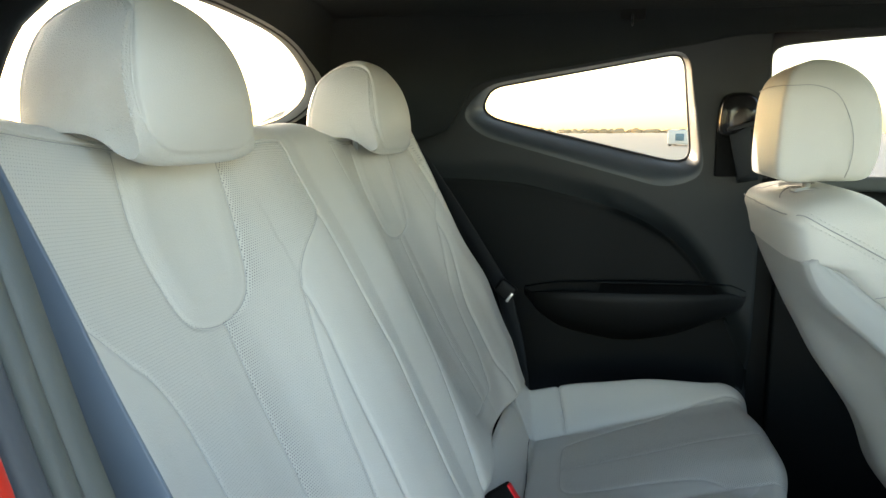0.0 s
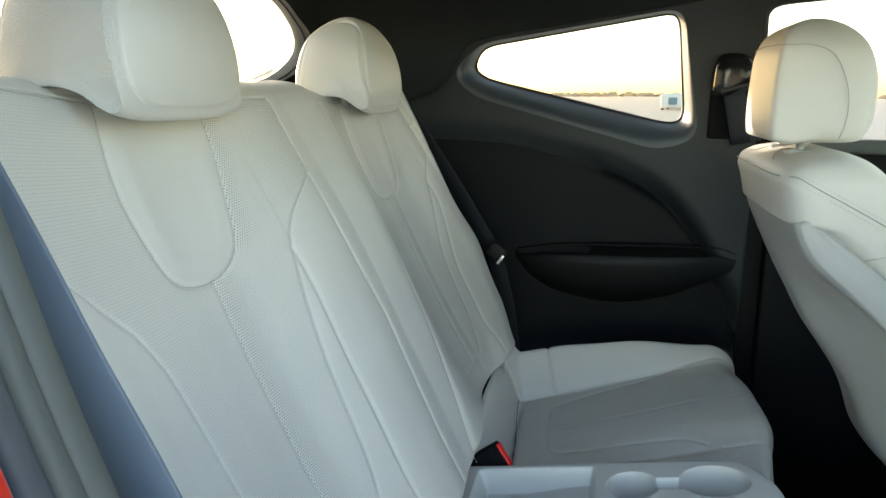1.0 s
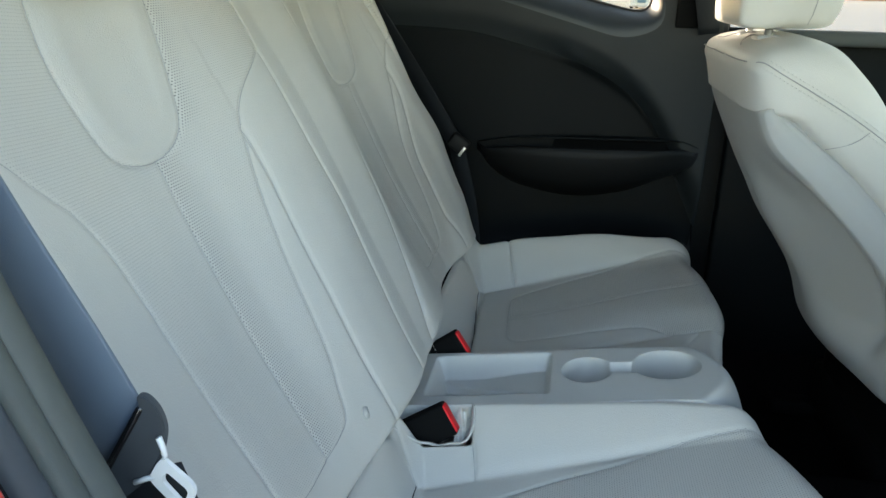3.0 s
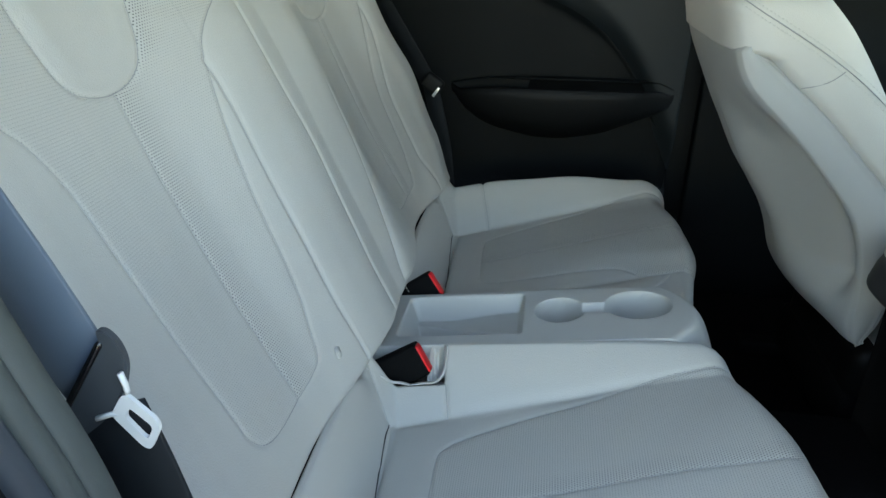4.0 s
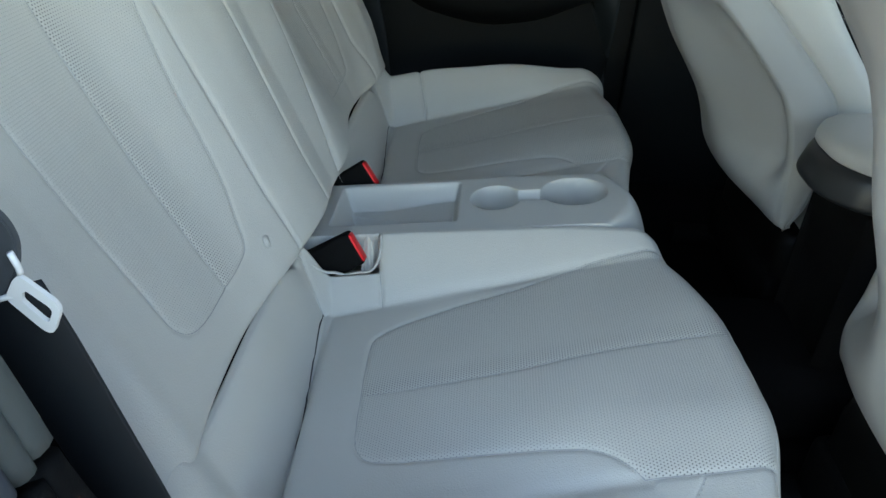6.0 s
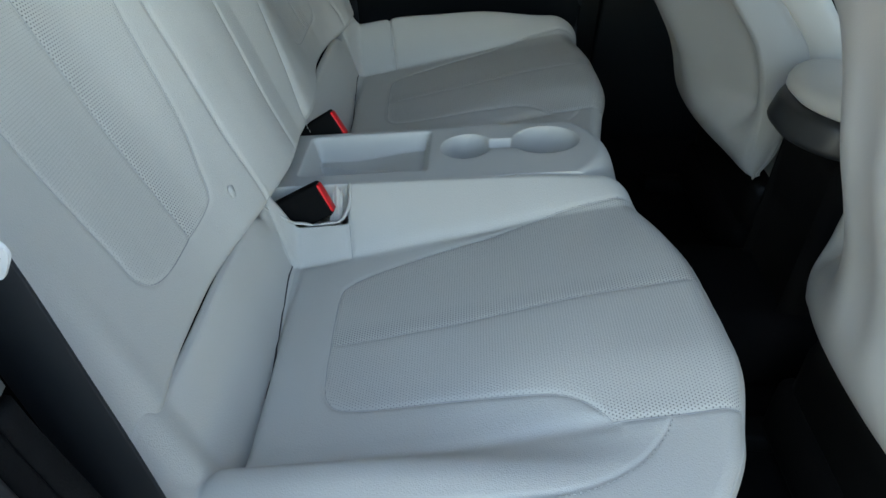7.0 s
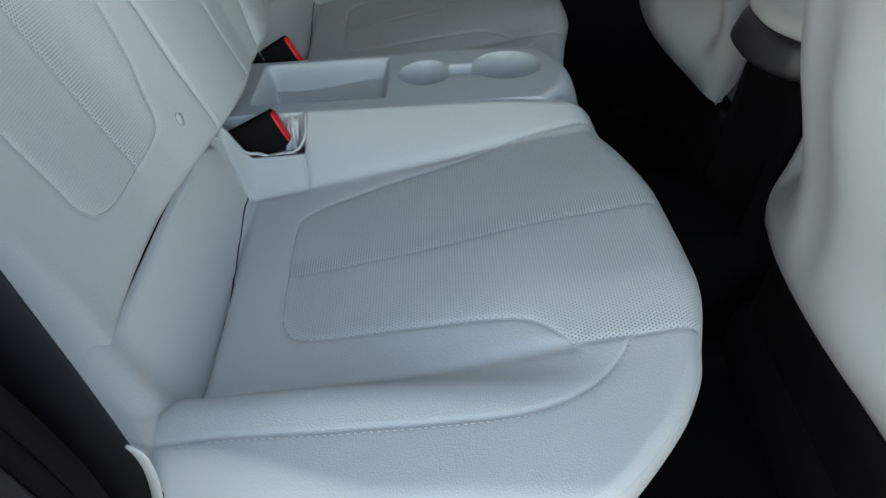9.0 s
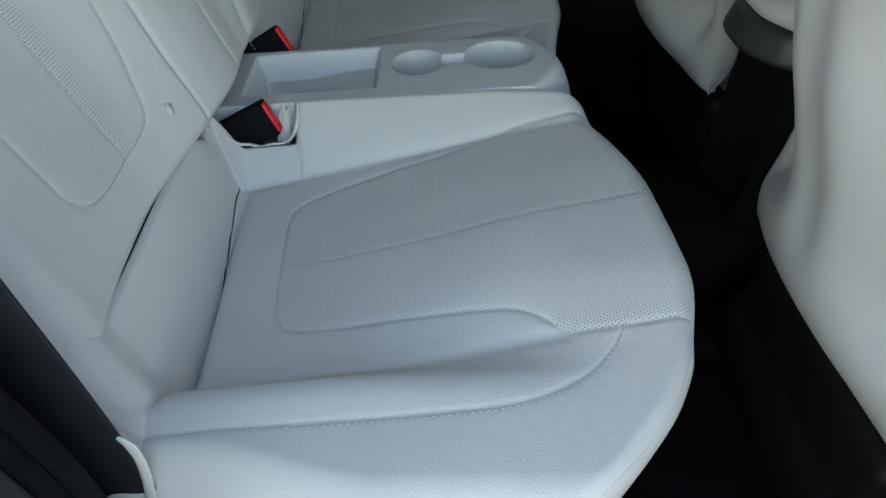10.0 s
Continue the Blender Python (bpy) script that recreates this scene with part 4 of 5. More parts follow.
def headrest_rings(profile, half, bulge, n=90, across=60, cap=14):
    """Rings from flank to flank: a crowned front between two seams, then each flank as a gently domed face."""
    outline = np.array(spline(list(profile) + [profile[0]], 0.004))
    pts = ring_loop(outline.tolist(), n)
    px, pz = pts[:, 0], pts[:, 1]
    xs = seam_at(pz)

    def ring(q):
        f = (1 - abs(q) ** 2.3) ** 0.5
        x = np.where(px > xs, xs + (px - xs) * f + bulge * f * smooth(0.0, 0.05, px - xs), px + (-0.560 - px) * 0.45 * abs(q) ** 7 * smooth(-0.555, -0.60, px))
        dome = np.sqrt(np.maximum(0.16, 1 - np.clip((pz - 1.262) / 0.172, 0, None) ** 2.4))
        z = pz - 0.010 * abs(q) ** 4 * smooth(1.33, 1.40, pz) + 0.010 * abs(q) ** 4 * smooth(1.275, 1.238, pz)
        return np.stack([x, q * half * dome * (1 - 0.10 * smooth(-0.47, -0.60, x)), z], -1)

    mid = [ring(math.sin(t * math.pi / 2)) for t in np.linspace(-1, 1, across)]
    rows, q = list(mid), list(np.sin(np.linspace(-1, 1, across) * np.pi / 2))
    for sg, edge in ((-1, mid[0]), (1, mid[-1])):
        c = edge.mean(0)
        for u in np.cos(np.linspace(0.10, np.pi / 2 - 0.0008, cap)):
            r = c + (edge - c) * u
            r[:, 1] = c[1] + (edge[:, 1] - c[1]) * u**2.5 + sg * 0.012 * (1 - u**2.5)
            if sg < 0:
                rows.insert(0, r), q.insert(0, -1 - 0.7 * (1 - u))
            else:
                rows.append(r), q.append(1 + 0.7 * (1 - u))
    return np.array(rows), np.array(q)


REAR_PROFILE = [(-0.606, 1.280), (-0.602, 1.325), (-0.580, 1.383), (-0.532, 1.417), (-0.490, 1.414), (-0.455, 1.378), (-0.437, 1.325), (-0.434, 1.275), (-0.447, 1.236),
                (-0.468, 1.238), (-0.492, 1.258), (-0.520, 1.267), (-0.570, 1.264), (-0.598, 1.265)]


def rear_headrest(side):
    """Padded headrest: an oval front panel sewn to a gusset that runs round the flanks and underneath."""
    y = SEAT_Y[side] + (0.018 if side == 0 else 0.022)
    base = np.array((-0.52, 0, 1.27))
    n, half, edge = 170, 0.118, 0.985
    rings, q = headrest_rings(REAR_PROFILE, half, 0.016, n)
    across = len(rings)
    pos = np.concatenate([rings, rings[:, :1]], 1)
    q = q[:, None] + 0 * pos[..., 0]
    under = np.clip((1.335 - pos[..., 2]) / 0.091, 0, None) ** 4
    s = (np.abs(q / edge) ** 4 + under) ** 0.25
    mid = pos.mean((0, 1))
    out = pos - mid
    out /= np.linalg.norm(out, axis=-1, keepdims=True) + 1e-9
    groove = -0.0026 * np.exp(-(((s - 1) * edge * half / 0.0032) ** 2)) + 0.0016 * smooth(0.0, 0.05, 1 - s)
    pos = pos + out * groove[..., None]
    region = np.where((s < 1), 0, 1)
    region = np.where((pos[..., 0] < -0.545) & (np.abs(q) < edge), 0, region)
    du, dv = np.gradient(pos, axis=1), np.gradient(pos, axis=0)
    if (np.cross(du, dv) * out).sum() < 0:
        pos, region, s, q, out = pos[:, ::-1], region[:, ::-1], s[:, ::-1], q[:, ::-1], out[:, ::-1]
    pos = pos - base
    core = bmesh.new()
    box(core, (-0.055, -0.09, 0.015), (0.06, 0.09, 0.11), 0.03, 3)
    ob = part("headrest", core, leather, rear_seats[side], "padded leather headrest hooked over the backrest")
    ob.location = np.array((-0.52, y, 1.27 + (0.008 if side == 0 else -0.004))) - np.array(SEAT_AT[side])
    kinds = {0: ("front_panel", leather, "smooth leather front panel"), 1: ("gusset", leather_grain, "grained leather gusset round the flanks")}
    sheet_parts(pos, np.stack([pos[..., 1], pos[..., 2]], -1), region, 0 * s, kinds, ob)

    def line(level):
        """Where the sewing runs, over the top, down one flank, underneath and up the other."""
        near, far = [], []
        front = [j for j in range(pos.shape[1]) if pos[across // 2, j, 0] > -0.015]
        front.sort(key=lambda j: -pos[across // 2, j, 2])
        for j in front:
            for rows, store in ((range(across // 2, -1, -1), near), (range(across // 2, across), far)):
                rows = list(rows)
                vals = s[rows, j]
                hit = np.nonzero((vals[:-1] < level) & (vals[1:] >= level))[0]
                if len(hit):
                    i = hit[0]
                    t = (level - vals[i]) / (vals[i + 1] - vals[i])
                    store.append((pos[rows[i], j] * (1 - t) + pos[rows[i + 1], j] * t, out[rows[i], j]))
        return near + far[::-1]

    seam = line(1.0)
    pts = [seam[0][0]]
    for p, _ in seam[1:]:
        if np.linalg.norm(p - pts[-1]) > 0.004:
            pts.append(p)
    pts = [np.mean(pts[max(0, i - 2):i + 3], 0) for i in range(2, len(pts) - 2)]
    part("welt", sweep([tuple(p) for p in pts], round_profile(0.0011, 0.0011, 6)), leather, ob)
    sewn = line(1.055)
    keep = [sewn[0]]
    for p in sewn[1:]:
        if np.linalg.norm(p[0] - keep[-1][0]) > 0.003:
            keep.append(p)
    keep = [(np.mean([k[0] for k in keep[max(0, i - 3):i + 4]], 0), np.mean([k[1] for k in keep[max(0, i - 3):i + 4]], 0)) for i in range(3, len(keep) - 3)]
    tagged(part("stitching", stitches([p + v * 0.0006 for p, v in keep], [v for _, v in keep], 0.0050, 0.0028, 0.0009), thread, ob), kind="stuff")
    bm = bmesh.new()
    box(bm, (-0.078, -0.098, -0.020), (-0.012, 0.098, 0.002), 0.007, 3)
    part("underside", bm, leather_grain, ob, "grained leather strip under the headrest")
    for dy in (-0.035, 0.035):
        bm = bmesh.new()
        bmesh.ops.create_cone(bm, cap_ends=True, segments=16, radius1=0.006, radius2=0.006, depth=0.06, matrix=Matrix.Translation((0.0, dy, 0.0)))
        part("post", bm, chrome, ob)
    return ob


for i in (0, 1):
    rear_headrest(i)

# ---- front seats ----
# profiles down the back: middle of the rear face, its side creases, and the shell's front edge on the flanks
rear_mid = curve([0.560, 0.577, 0.600, 0.615, 0.65, 0.678, 0.739, 0.79, 0.849, 0.90, 0.959, 1.028, 1.10, 1.13], [0.585, 0.572, 0.536, 0.520, 0.498, 0.484, 0.456, 0.422, 0.380, 0.352, 0.324, 0.302, 0.291, 0.285])
rear_crease = curve([0.575, 0.616, 0.67, 0.739, 0.804, 0.875, 0.899, 0.957, 1.015, 1.035, 1.064, 1.10, 1.13], [0.586, 0.576, 0.570, 0.558, 0.532, 0.474, 0.451, 0.392, 0.328, 0.314, 0.302, 0.293, 0.286])
shell_edge = curve([0.575, 0.616, 0.67, 0.74, 0.814, 0.866, 0.924, 0.977, 0.997, 1.038, 1.07, 1.10, 1.12], [0.604, 0.622, 0.628, 0.640, 0.620, 0.575, 0.514, 0.458, 0.433, 0.378, 0.335, 0.306, 0.296])


def front_seat(y, dx, lean, words):
    """A front seat; lean turns its back upright by so many degrees about the hinge."""
    at = (0.62 + dx, y, 0.33)
    ob = thing("front_car_chair", words, "car seat", at, "front seats")
    o = np.array((0.62, 0, 0.33))
    hinge = Vector((0.60, 0, 0.47)) - Vector(tuple(o))
    tilt = Matrix.Translation(hinge) @ Matrix.Rotation(radians(lean), 4, "Y") @ Matrix.Translation(-hinge)

    def back(piece):
        piece.matrix_local = tilt
        return piece

    def set_back(x, y, z):
        return (0.007 + (x - 0.007) * 0.977, y, 1.23 + (z - 1.23) * 0.977)

    # hard shell: crowned rear face with a hollow, soft side creases, flanks running forward
    outer = []
    for z in np.concatenate([[0.576, 0.577, 0.580, 0.584], np.linspace(0.589, 1.070, 88), [1.074, 1.0765, 1.0775, 1.0775]]):
        zc = np.array(z)
        xm, xc, xe = float(rear_mid(zc)), float(rear_crease(zc)), float(shell_edge(zc))
        roll = 0.005 * float(smooth(0.582, 0.576, zc)) + 0.007 * float(smooth(1.070, 1.0775, zc))
        half = 0.228 - 0.010 * float(smooth(0.70, 0.57, zc)) - 0.012 * float(smooth(1.06, 1.12, zc))
        gate = float(smooth(0.625, 0.71, zc) * smooth(1.02, 0.90, zc))
        row = []
        for w in np.concatenate([np.linspace(1, 0, 70), ]):
            q = half * w
            x = xm + (xc - xm) * (float(smooth(0.10, 0.84, np.array(w))) * gate + w**2.3 * (1 - gate)) + gate * (0.012 * math.exp(-((q / 0.05) ** 2)) + 0.017 * math.exp(-(((w - 0.80) / 0.10) ** 2)))
            row.append((x + 0.004 * w**24 + roll, q - 0.006 * w**24, z))
        flank = []
        for t in np.linspace(1, 0.03, 26):
            flank.append((xc + 0.006 + (max(xe - 0.002, xc + 0.006) - xc - 0.006) * t + roll, half + 0.0035 * math.sin(math.pi * min(1, t * 1.25)) - 0.004 * float(smooth(0.96, 1.0, np.array(t))), z))
        row = flank + row
        row = [set_back(*p) for p in row]
        outer.append([(p[0] - o[0], p[1], p[2] - o[2]) for p in row] + [(p[0] - o[0], -p[1], p[2] - o[2]) for p in row[::-1][1:]])
    rings = [r + [(p[0] + 0.008, p[1] * 0.972, p[2]) for p in r[::-1]] for r in outer]
    back(part("back_shell", loft(rings), plastic_pale, ob, "pale grey moulded plastic back shell"))
    # padded back growing out of the shell
    width = curve([0.56, 0.75, 0.95, 1.05, 1.125, 1.148, 1.167, 1.177], [0.211, 0.222, 0.225, 0.228, 0.226, 0.215, 0.188, 0.14])
    rear = curve([1.05, 1.08, 1.115, 1.135, 1.152, 1.165, 1.177], [0.290, 0.284, 0.276, 0.270, 0.274, 0.290, 0.326])
    front = curve([0.56, 0.75, 0.95, 1.08, 1.125, 1.152, 1.177], [0.86, 0.76, 0.60, 0.50, 0.455, 0.425, 0.38])
    body = []
    for z in np.concatenate([np.linspace(0.66, 1.05, 42), np.linspace(1.053, 1.075, 10), np.linspace(1.08, 1.177, 28)]):
        zc = np.array(z)
        bw, x1 = float(width(zc)), float(front(zc))
        x0 = float(shell_edge(zc)) - 0.022 + 0.016 * float(smooth(1.0, 1.10, zc))
        x0 = x0 + (float(rear(zc)) - x0) * float(smooth(1.056, 1.070, zc))
        ring = []
        for q in np.linspace(0, 2 * np.pi, 96, endpoint=False):
            cs, sn = math.cos(q), math.sin(q)
            py = bw * np.sign(cs) * abs(cs) ** (0.34 if sn < 0 else 0.5)
            px = (x1 - x0) / 2 * (1 + np.sign(sn) * abs(sn) ** (0.30 if sn < 0 else 0.5))
            swell = 0.010 * math.sin(math.pi * min(1.0, px / (x1 - x0))) * abs(cs) ** 2
            lift = 0.10 * px * float(smooth(0.9, 1.15, zc))
            x, y1, z1 = set_back(x0 + px, py + np.sign(cs) * swell, z + lift)
            ring.append((x - o[0], y1, z1 - o[2]))
        body.append(ring)
    back(part("backrest_cover", loft(body), leather, ob))
    skin = np.array(body).reshape(-1, 3) + o

    def on_flank(path, sg):
        """Lay a line of x and z on the side of the padding."""
        pts = skin[skin[:, 1] * sg > 0.10]
        got = []
        for x, _, z in path:
            x, _, z = set_back(x, 0, z)
            w = np.exp(-((pts[:, 0] - x) ** 2 + (pts[:, 2] - z) ** 2) / 0.010**2) * np.exp((pts[:, 1] * sg - 0.226) / 0.004)
            got.append((x, float((w * pts[:, 1]).sum() / w.sum()) + sg * 0.0006, z))
        return got

    def on_skin(path, axis):
        """Pull a line onto the padding, backwards (axis 0) or upwards (axis 2)."""
        got = []
        pts = skin[skin[:, 2] > 1.09]
        for p in path:
            p = np.array(set_back(*p))
            others = [i for i in (0, 1, 2) if i != axis]
            w = np.exp(-((pts[:, others] - p[others]) ** 2).sum(1) / 0.009**2) * np.exp((pts[:, axis] * (-1 if axis == 0 else 1) - 1.0) / 0.004)
            p[axis] = float((w * pts[:, axis]).sum() / (w.sum() + 1e-300)) + (-0.0026 if axis == 0 else 0.0014)
            got.append(tuple(p - o))
        return got

    rear_line = on_skin([(0.27, q, 1.145) for q in np.linspace(-0.195, 0.195, 60)], 0)
    back(part("yoke_seam", sweep(rear_line, round_profile(0.0010, 0.0010, 6)), seam_grey, ob, "fine seam across the top of the back"))
    for sg in (-1, 1):
        top_line = on_skin(spline([(0.283, sg * 0.105, 1.16), (0.292, sg * 0.070, 1.16), (0.312, sg * 0.040, 1.17), (0.334, sg * 0.024, 1.17), (0.36, sg * 0.012, 1.18)], 0.006).tolist(), 2)
        back(part("yoke_seam", sweep(top_line, round_profile(0.0010, 0.0010, 6)), seam_grey, ob))
    for sg in (-1, 1):
        path = spline([(0.285, 0, 1.146), (0.296, 0, 1.146), (0.325, 0, 1.130), (0.387, 0, 1.097), (0.44, 0, 1.067), (0.51, 0, 1.02), (0.60, 0, 0.945), (0.66, 0, 0.89)], 0.006)
        path = on_flank(path, sg)
        q = [tuple(np.array(p) - o) for p in path]
        back(part("flank_seam", sweep(q, round_profile(0.0009, 0.0009, 6)), seam_grey, ob, "fine flank seam"))
        nn = [(0, sg, 0.25)] * (len(path) - 2)
        for dz in (-0.007, 0.006):
            back(tagged(part("stitching", stitches([(p[0] + 0.3 * dz, p[1] + sg * 0.0012, p[2] + dz) for p in q[2:]], nn, 0.004, 0.003, 0.0006), thread, ob), kind="stuff"))
        path = on_flank(spline([(0.405, 0, 1.019), (0.439, 0, 1.031), (0.462, 0, 1.050)], 0.006), sg)
        back(part("tuck_seam", sweep([tuple(np.array(p) - o) for p in path], round_profile(0.0007, 0.0007, 6)), seam_grey, ob))
    # cushion, black lower trim and runners
    bm = bmesh.new()
    box(bm, (0.02, -0.24, 0.12), (0.52, 0.24, 0.28), 0.06, 4)
    part("seat_cushion", bm, leather, ob)
    bm = bmesh.new()
    box(bm, (-0.02, -0.20, 0.03), (0.50, 0.20, 0.14), 0.02, 2)
    part("seat_frame", bm, trim_deep, ob, "black seat frame")
    for dy in (-0.19, 0.19):
        bm = bmesh.new()
        box(bm, (-0.10, dy - 0.025, 0.0), (0.55, dy + 0.025, 0.035), 0.008)
        part("runner", bm, trim_deep, ob)
    bm = bmesh.new()
    box(bm, (-0.010, -0.19, 0.06), (0.30, 0.19, 0.235), 0.03, 3)
    part("lower_valance", bm, trim_black, ob, "black lower seat valance")
    # torn corner of lining below the shell
    if lean == 0:
        bm = sweep([(-0.016, -0.186, 0.270), (-0.016, -0.188, 0.256), (-0.018, -0.184, 0.240)], round_profile(0.010, 0.003, 8), scale=[1, 0.8, 0.3])
        back(part("loose_lining", bm, leather, ob, "loose pale corner of lining"))
    # headrest: flat rear and flanks, rounded cushion in front and over the top
    side = [(0.267, 1.200), (0.264, 1.230), (0.266, 1.300), (0.272, 1.350), (0.288, 1.380), (0.330, 1.398), (0.372, 1.391), (0.406, 1.360), (0.427, 1.305), (0.429, 1.250), (0.421, 1.212), (0.405, 1.195), (0.350, 1.192), (0.285, 1.192)]
    outline = spline(side + [side[0]], 0.005)
    c = outline.mean(0)
    pts = ring_loop(outline.tolist(), 100) - c
    rings = []
    for t in np.linspace(-1, 1, 70):
        q = math.sin(t * math.pi / 2)
        ring = []
        for px, pz in pts:
            g = max(0.02, (1 - abs(q) ** (9 + 24 * float(smooth(0.0, -0.06, np.array(px))))) ** 0.30)
            z = c[1] + pz * g
            dome = (1 - 0.55 * max(0.0, (z - 1.33) / 0.07) ** 2.2)
            ring.append((c[0] + px * g - o[0], q * 0.124 * max(0.3, dome), z - o[2]))
        rings.append(ring)
    hr = back(part("headrest", loft(rings), leather, ob, "rounded leather headrest with a flat rear panel"))
    for sg in (-1, 1):
        path = spline([(0.269, sg * 0.06, 1.353), (0.270, sg * 0.10, 1.352), (0.2735, sg * 0.115, 1.351), (0.285, sg * 0.1195, 1.351), (0.318, sg * 0.1225, 1.350), (0.350, sg * 0.1250, 1.334), (0.372, sg * 0.1250, 1.290), (0.378, sg * 0.1245, 1.250), (0.374, sg * 0.1225, 1.215), (0.370, sg * 0.119, 1.201)], 0.005)
        part("panel_seam", sweep([tuple(np.array(p) - o) for p in path], round_profile(0.0007, 0.0007, 6)), seam_grey, hr, "dark sewn seam")
    part("panel_seam", sweep([tuple(np.array(p) - o) for p in ((0.2675, -0.06, 1.353), (0.2665, 0.0, 1.354), (0.2675, 0.06, 1.353))], round_profile(0.0007, 0.0007, 6)), seam_grey, hr, "dark sewn seam")
    for dy in (-0.07, 0.07):
        bm = bmesh.new()
        bmesh.ops.create_cone(bm, cap_ends=True, segments=18, radius1=0.0065, radius2=0.0065, depth=0.10, matrix=Matrix.Translation((0.325 - o[0], dy, 1.165 - o[2])))
        back(part("headrest_post", bm, chrome, ob, "chrome headrest post"))
        bm = bmesh.new()
        box(bm, (0.303 - o[0], dy - 0.022, 1.156 - o[2]), (0.347 - o[0], dy + 0.022, 1.181 - o[2]), 0.006, 3)
        back(part("post_collar", bm, plastic_pale, ob))
    return ob


front_seat(MID + 0.36, 0.0, 0.0, "reclined pale grey leather front seat seen from behind")
front_seat(MID - 0.430, -0.058, 12.0, "upright pale grey front seat with a hard back shell")


def centre_console():
    ob = thing("front_console", "black centre console with a pale leather armrest", "console", (0.75, MID, 0.40))
    o = np.array((0.75, MID, 0.40))
    rings = []
    for x, top, half, low in ((0.600, 0.60, 0.080, 0.40), (0.590, 0.70, 0.086, 0.40), (0.588, 0.735, 0.088, 0.40), (0.62, 0.74, 0.09, 0.40), (0.80, 0.74, 0.092, 0.40), (1.5, 0.74, 0.10, 0.40)):
        rings.append([(x - o[0], a * half, b - o[2]) for a, b in rounded([(-1, low), (1, low), (1, top), (-1, top)], 0.03, 4)])
    part("console_body", loft(rings), trim_deep, ob, "black grained console body")

    def plan(grow, z, fwd=0.0):
        """Rounded outline of the armrest seen from above."""
        out = rounded([(0.535 + fwd, -0.045), (0.535 + fwd, 0.045), (0.575 + fwd * 0.6, 0.098), (0.66, 0.108), (0.95, 0.108), (0.95, -0.108), (0.66, -0.108), (0.575 + fwd * 0.6, -0.098)], 0.03, 6)
        c = np.array((0.76, 0.0))
        return [((p - c) * np.array((grow, grow)) + c - o[:2] + np.array((0, MID)))[:2].tolist() + [z - o[2]] for p in np.array(out)]

    part("armrest_lid", loft([plan(0.985, 0.799), plan(1.0, 0.803), plan(1.0, 0.812), plan(0.985, 0.821), plan(0.94, 0.828), plan(0.80, 0.834), plan(0.4, 0.838), plan(0.02, 0.838)]), leather, ob, "pale leather armrest lid")
    part("armrest_base", loft([plan(0.97, 0.746, 0.02), plan(1.045, 0.749), plan(1.055, 0.753), plan(1.055, 0.758), plan(1.025, 0.785), plan(1.0, 0.796), plan(0.96, 0.799)]), satin_charcoal, ob, "charcoal satin armrest base")


centre_console()

# ---- rear centre tray with cup holders ----
def rear_tray():
    ob = thing("rear_cup_holder", "pale grey plastic tray with two cup wells between rear cushions", "cup holder", (0.05, 1.068, 0.50))
    step = 0.0017
    xs, ys = np.arange(-0.262, 0.345, step), np.arange(0.980, 1.192, step)
    X, Y = np.meshgrid(xs, ys, indexing="ij")
    y0, y1 = 0.987 + 0.004 * smooth(0.0, 0.2, X), 1.180 + 0 * X
    Z = curve([-0.24, -0.17, 0.0, 0.10, 0.20, 0.28, 0.36], [0.628, 0.638, 0.663, 0.678, 0.692, 0.701, 0.704])(X)
    # tray
    inx = smooth(-0.186, -0.166, X) * smooth(0.012, 0.003, X)
    iny = smooth(1.022, 1.033, Y) * smooth(1.158, 1.146, Y)
    floor_drop = 0.030 + 0.012 * smooth(0.0, -0.12, X)
    Z = Z - floor_drop * inx * iny
    step2 = smooth(-0.172, -0.160, X) * smooth(0.008, 0.0, X) * smooth(1.110 - 0.37 * (X + 0.1), 1.103 - 0.37 * (X + 0.1), Y)
    Z = Z - (0.006 + 0.010 * smooth(-0.01, -0.15, X)) * step2 * inx * iny
    # two cups and the channel that joins them
    for cx, cy, rx, ry in ((0.068, 1.095, 0.0385, 0.0400), (0.190, 1.105, 0.0500, 0.0455)):
        d = np.hypot((X - cx) / rx, (Y - cy) / ry)
        Z = Z - 0.074 * smooth(1.035, 0.90, d)
    Z = Z - 0.014 * smooth(0.088, 0.098, X) * smooth(0.16, 0.15, X) * smooth(1.080, 1.086, Y) * smooth(1.116, 1.110, Y)
    # rounded rim and nose
    rim = smooth(0.0, 0.006, Y - y0) * smooth(0.0, 0.012, y1 - Y) * smooth(-0.262, -0.25, X)
    nose = smooth(0.345, 0.258, X + 1.8 * (Y - 1.085) ** 2 / 0.1 * 0.3)
    Z = Z - 0.05 * (1 - rim) - 0.14 * (1 - nose) ** 1.6
    pos = np.stack([X - 0.05, Y - 1.068, Z - 0.50], -1)
    reg = np.zeros(X.shape, int)
    sheet_parts(pos, np.stack([X, Y], -1), reg, 0 * X, {0: ("tray_top", tray_plastic, "moulded tray with two cup wells")}, ob)
    bm = bmesh.new()
    box(bm, (-0.25, -0.072, -0.16), (0.225, 0.105, 0.075), 0.02, 3)
    part("tray_base", bm, tray_plastic, ob)
    return ob


rear_tray()


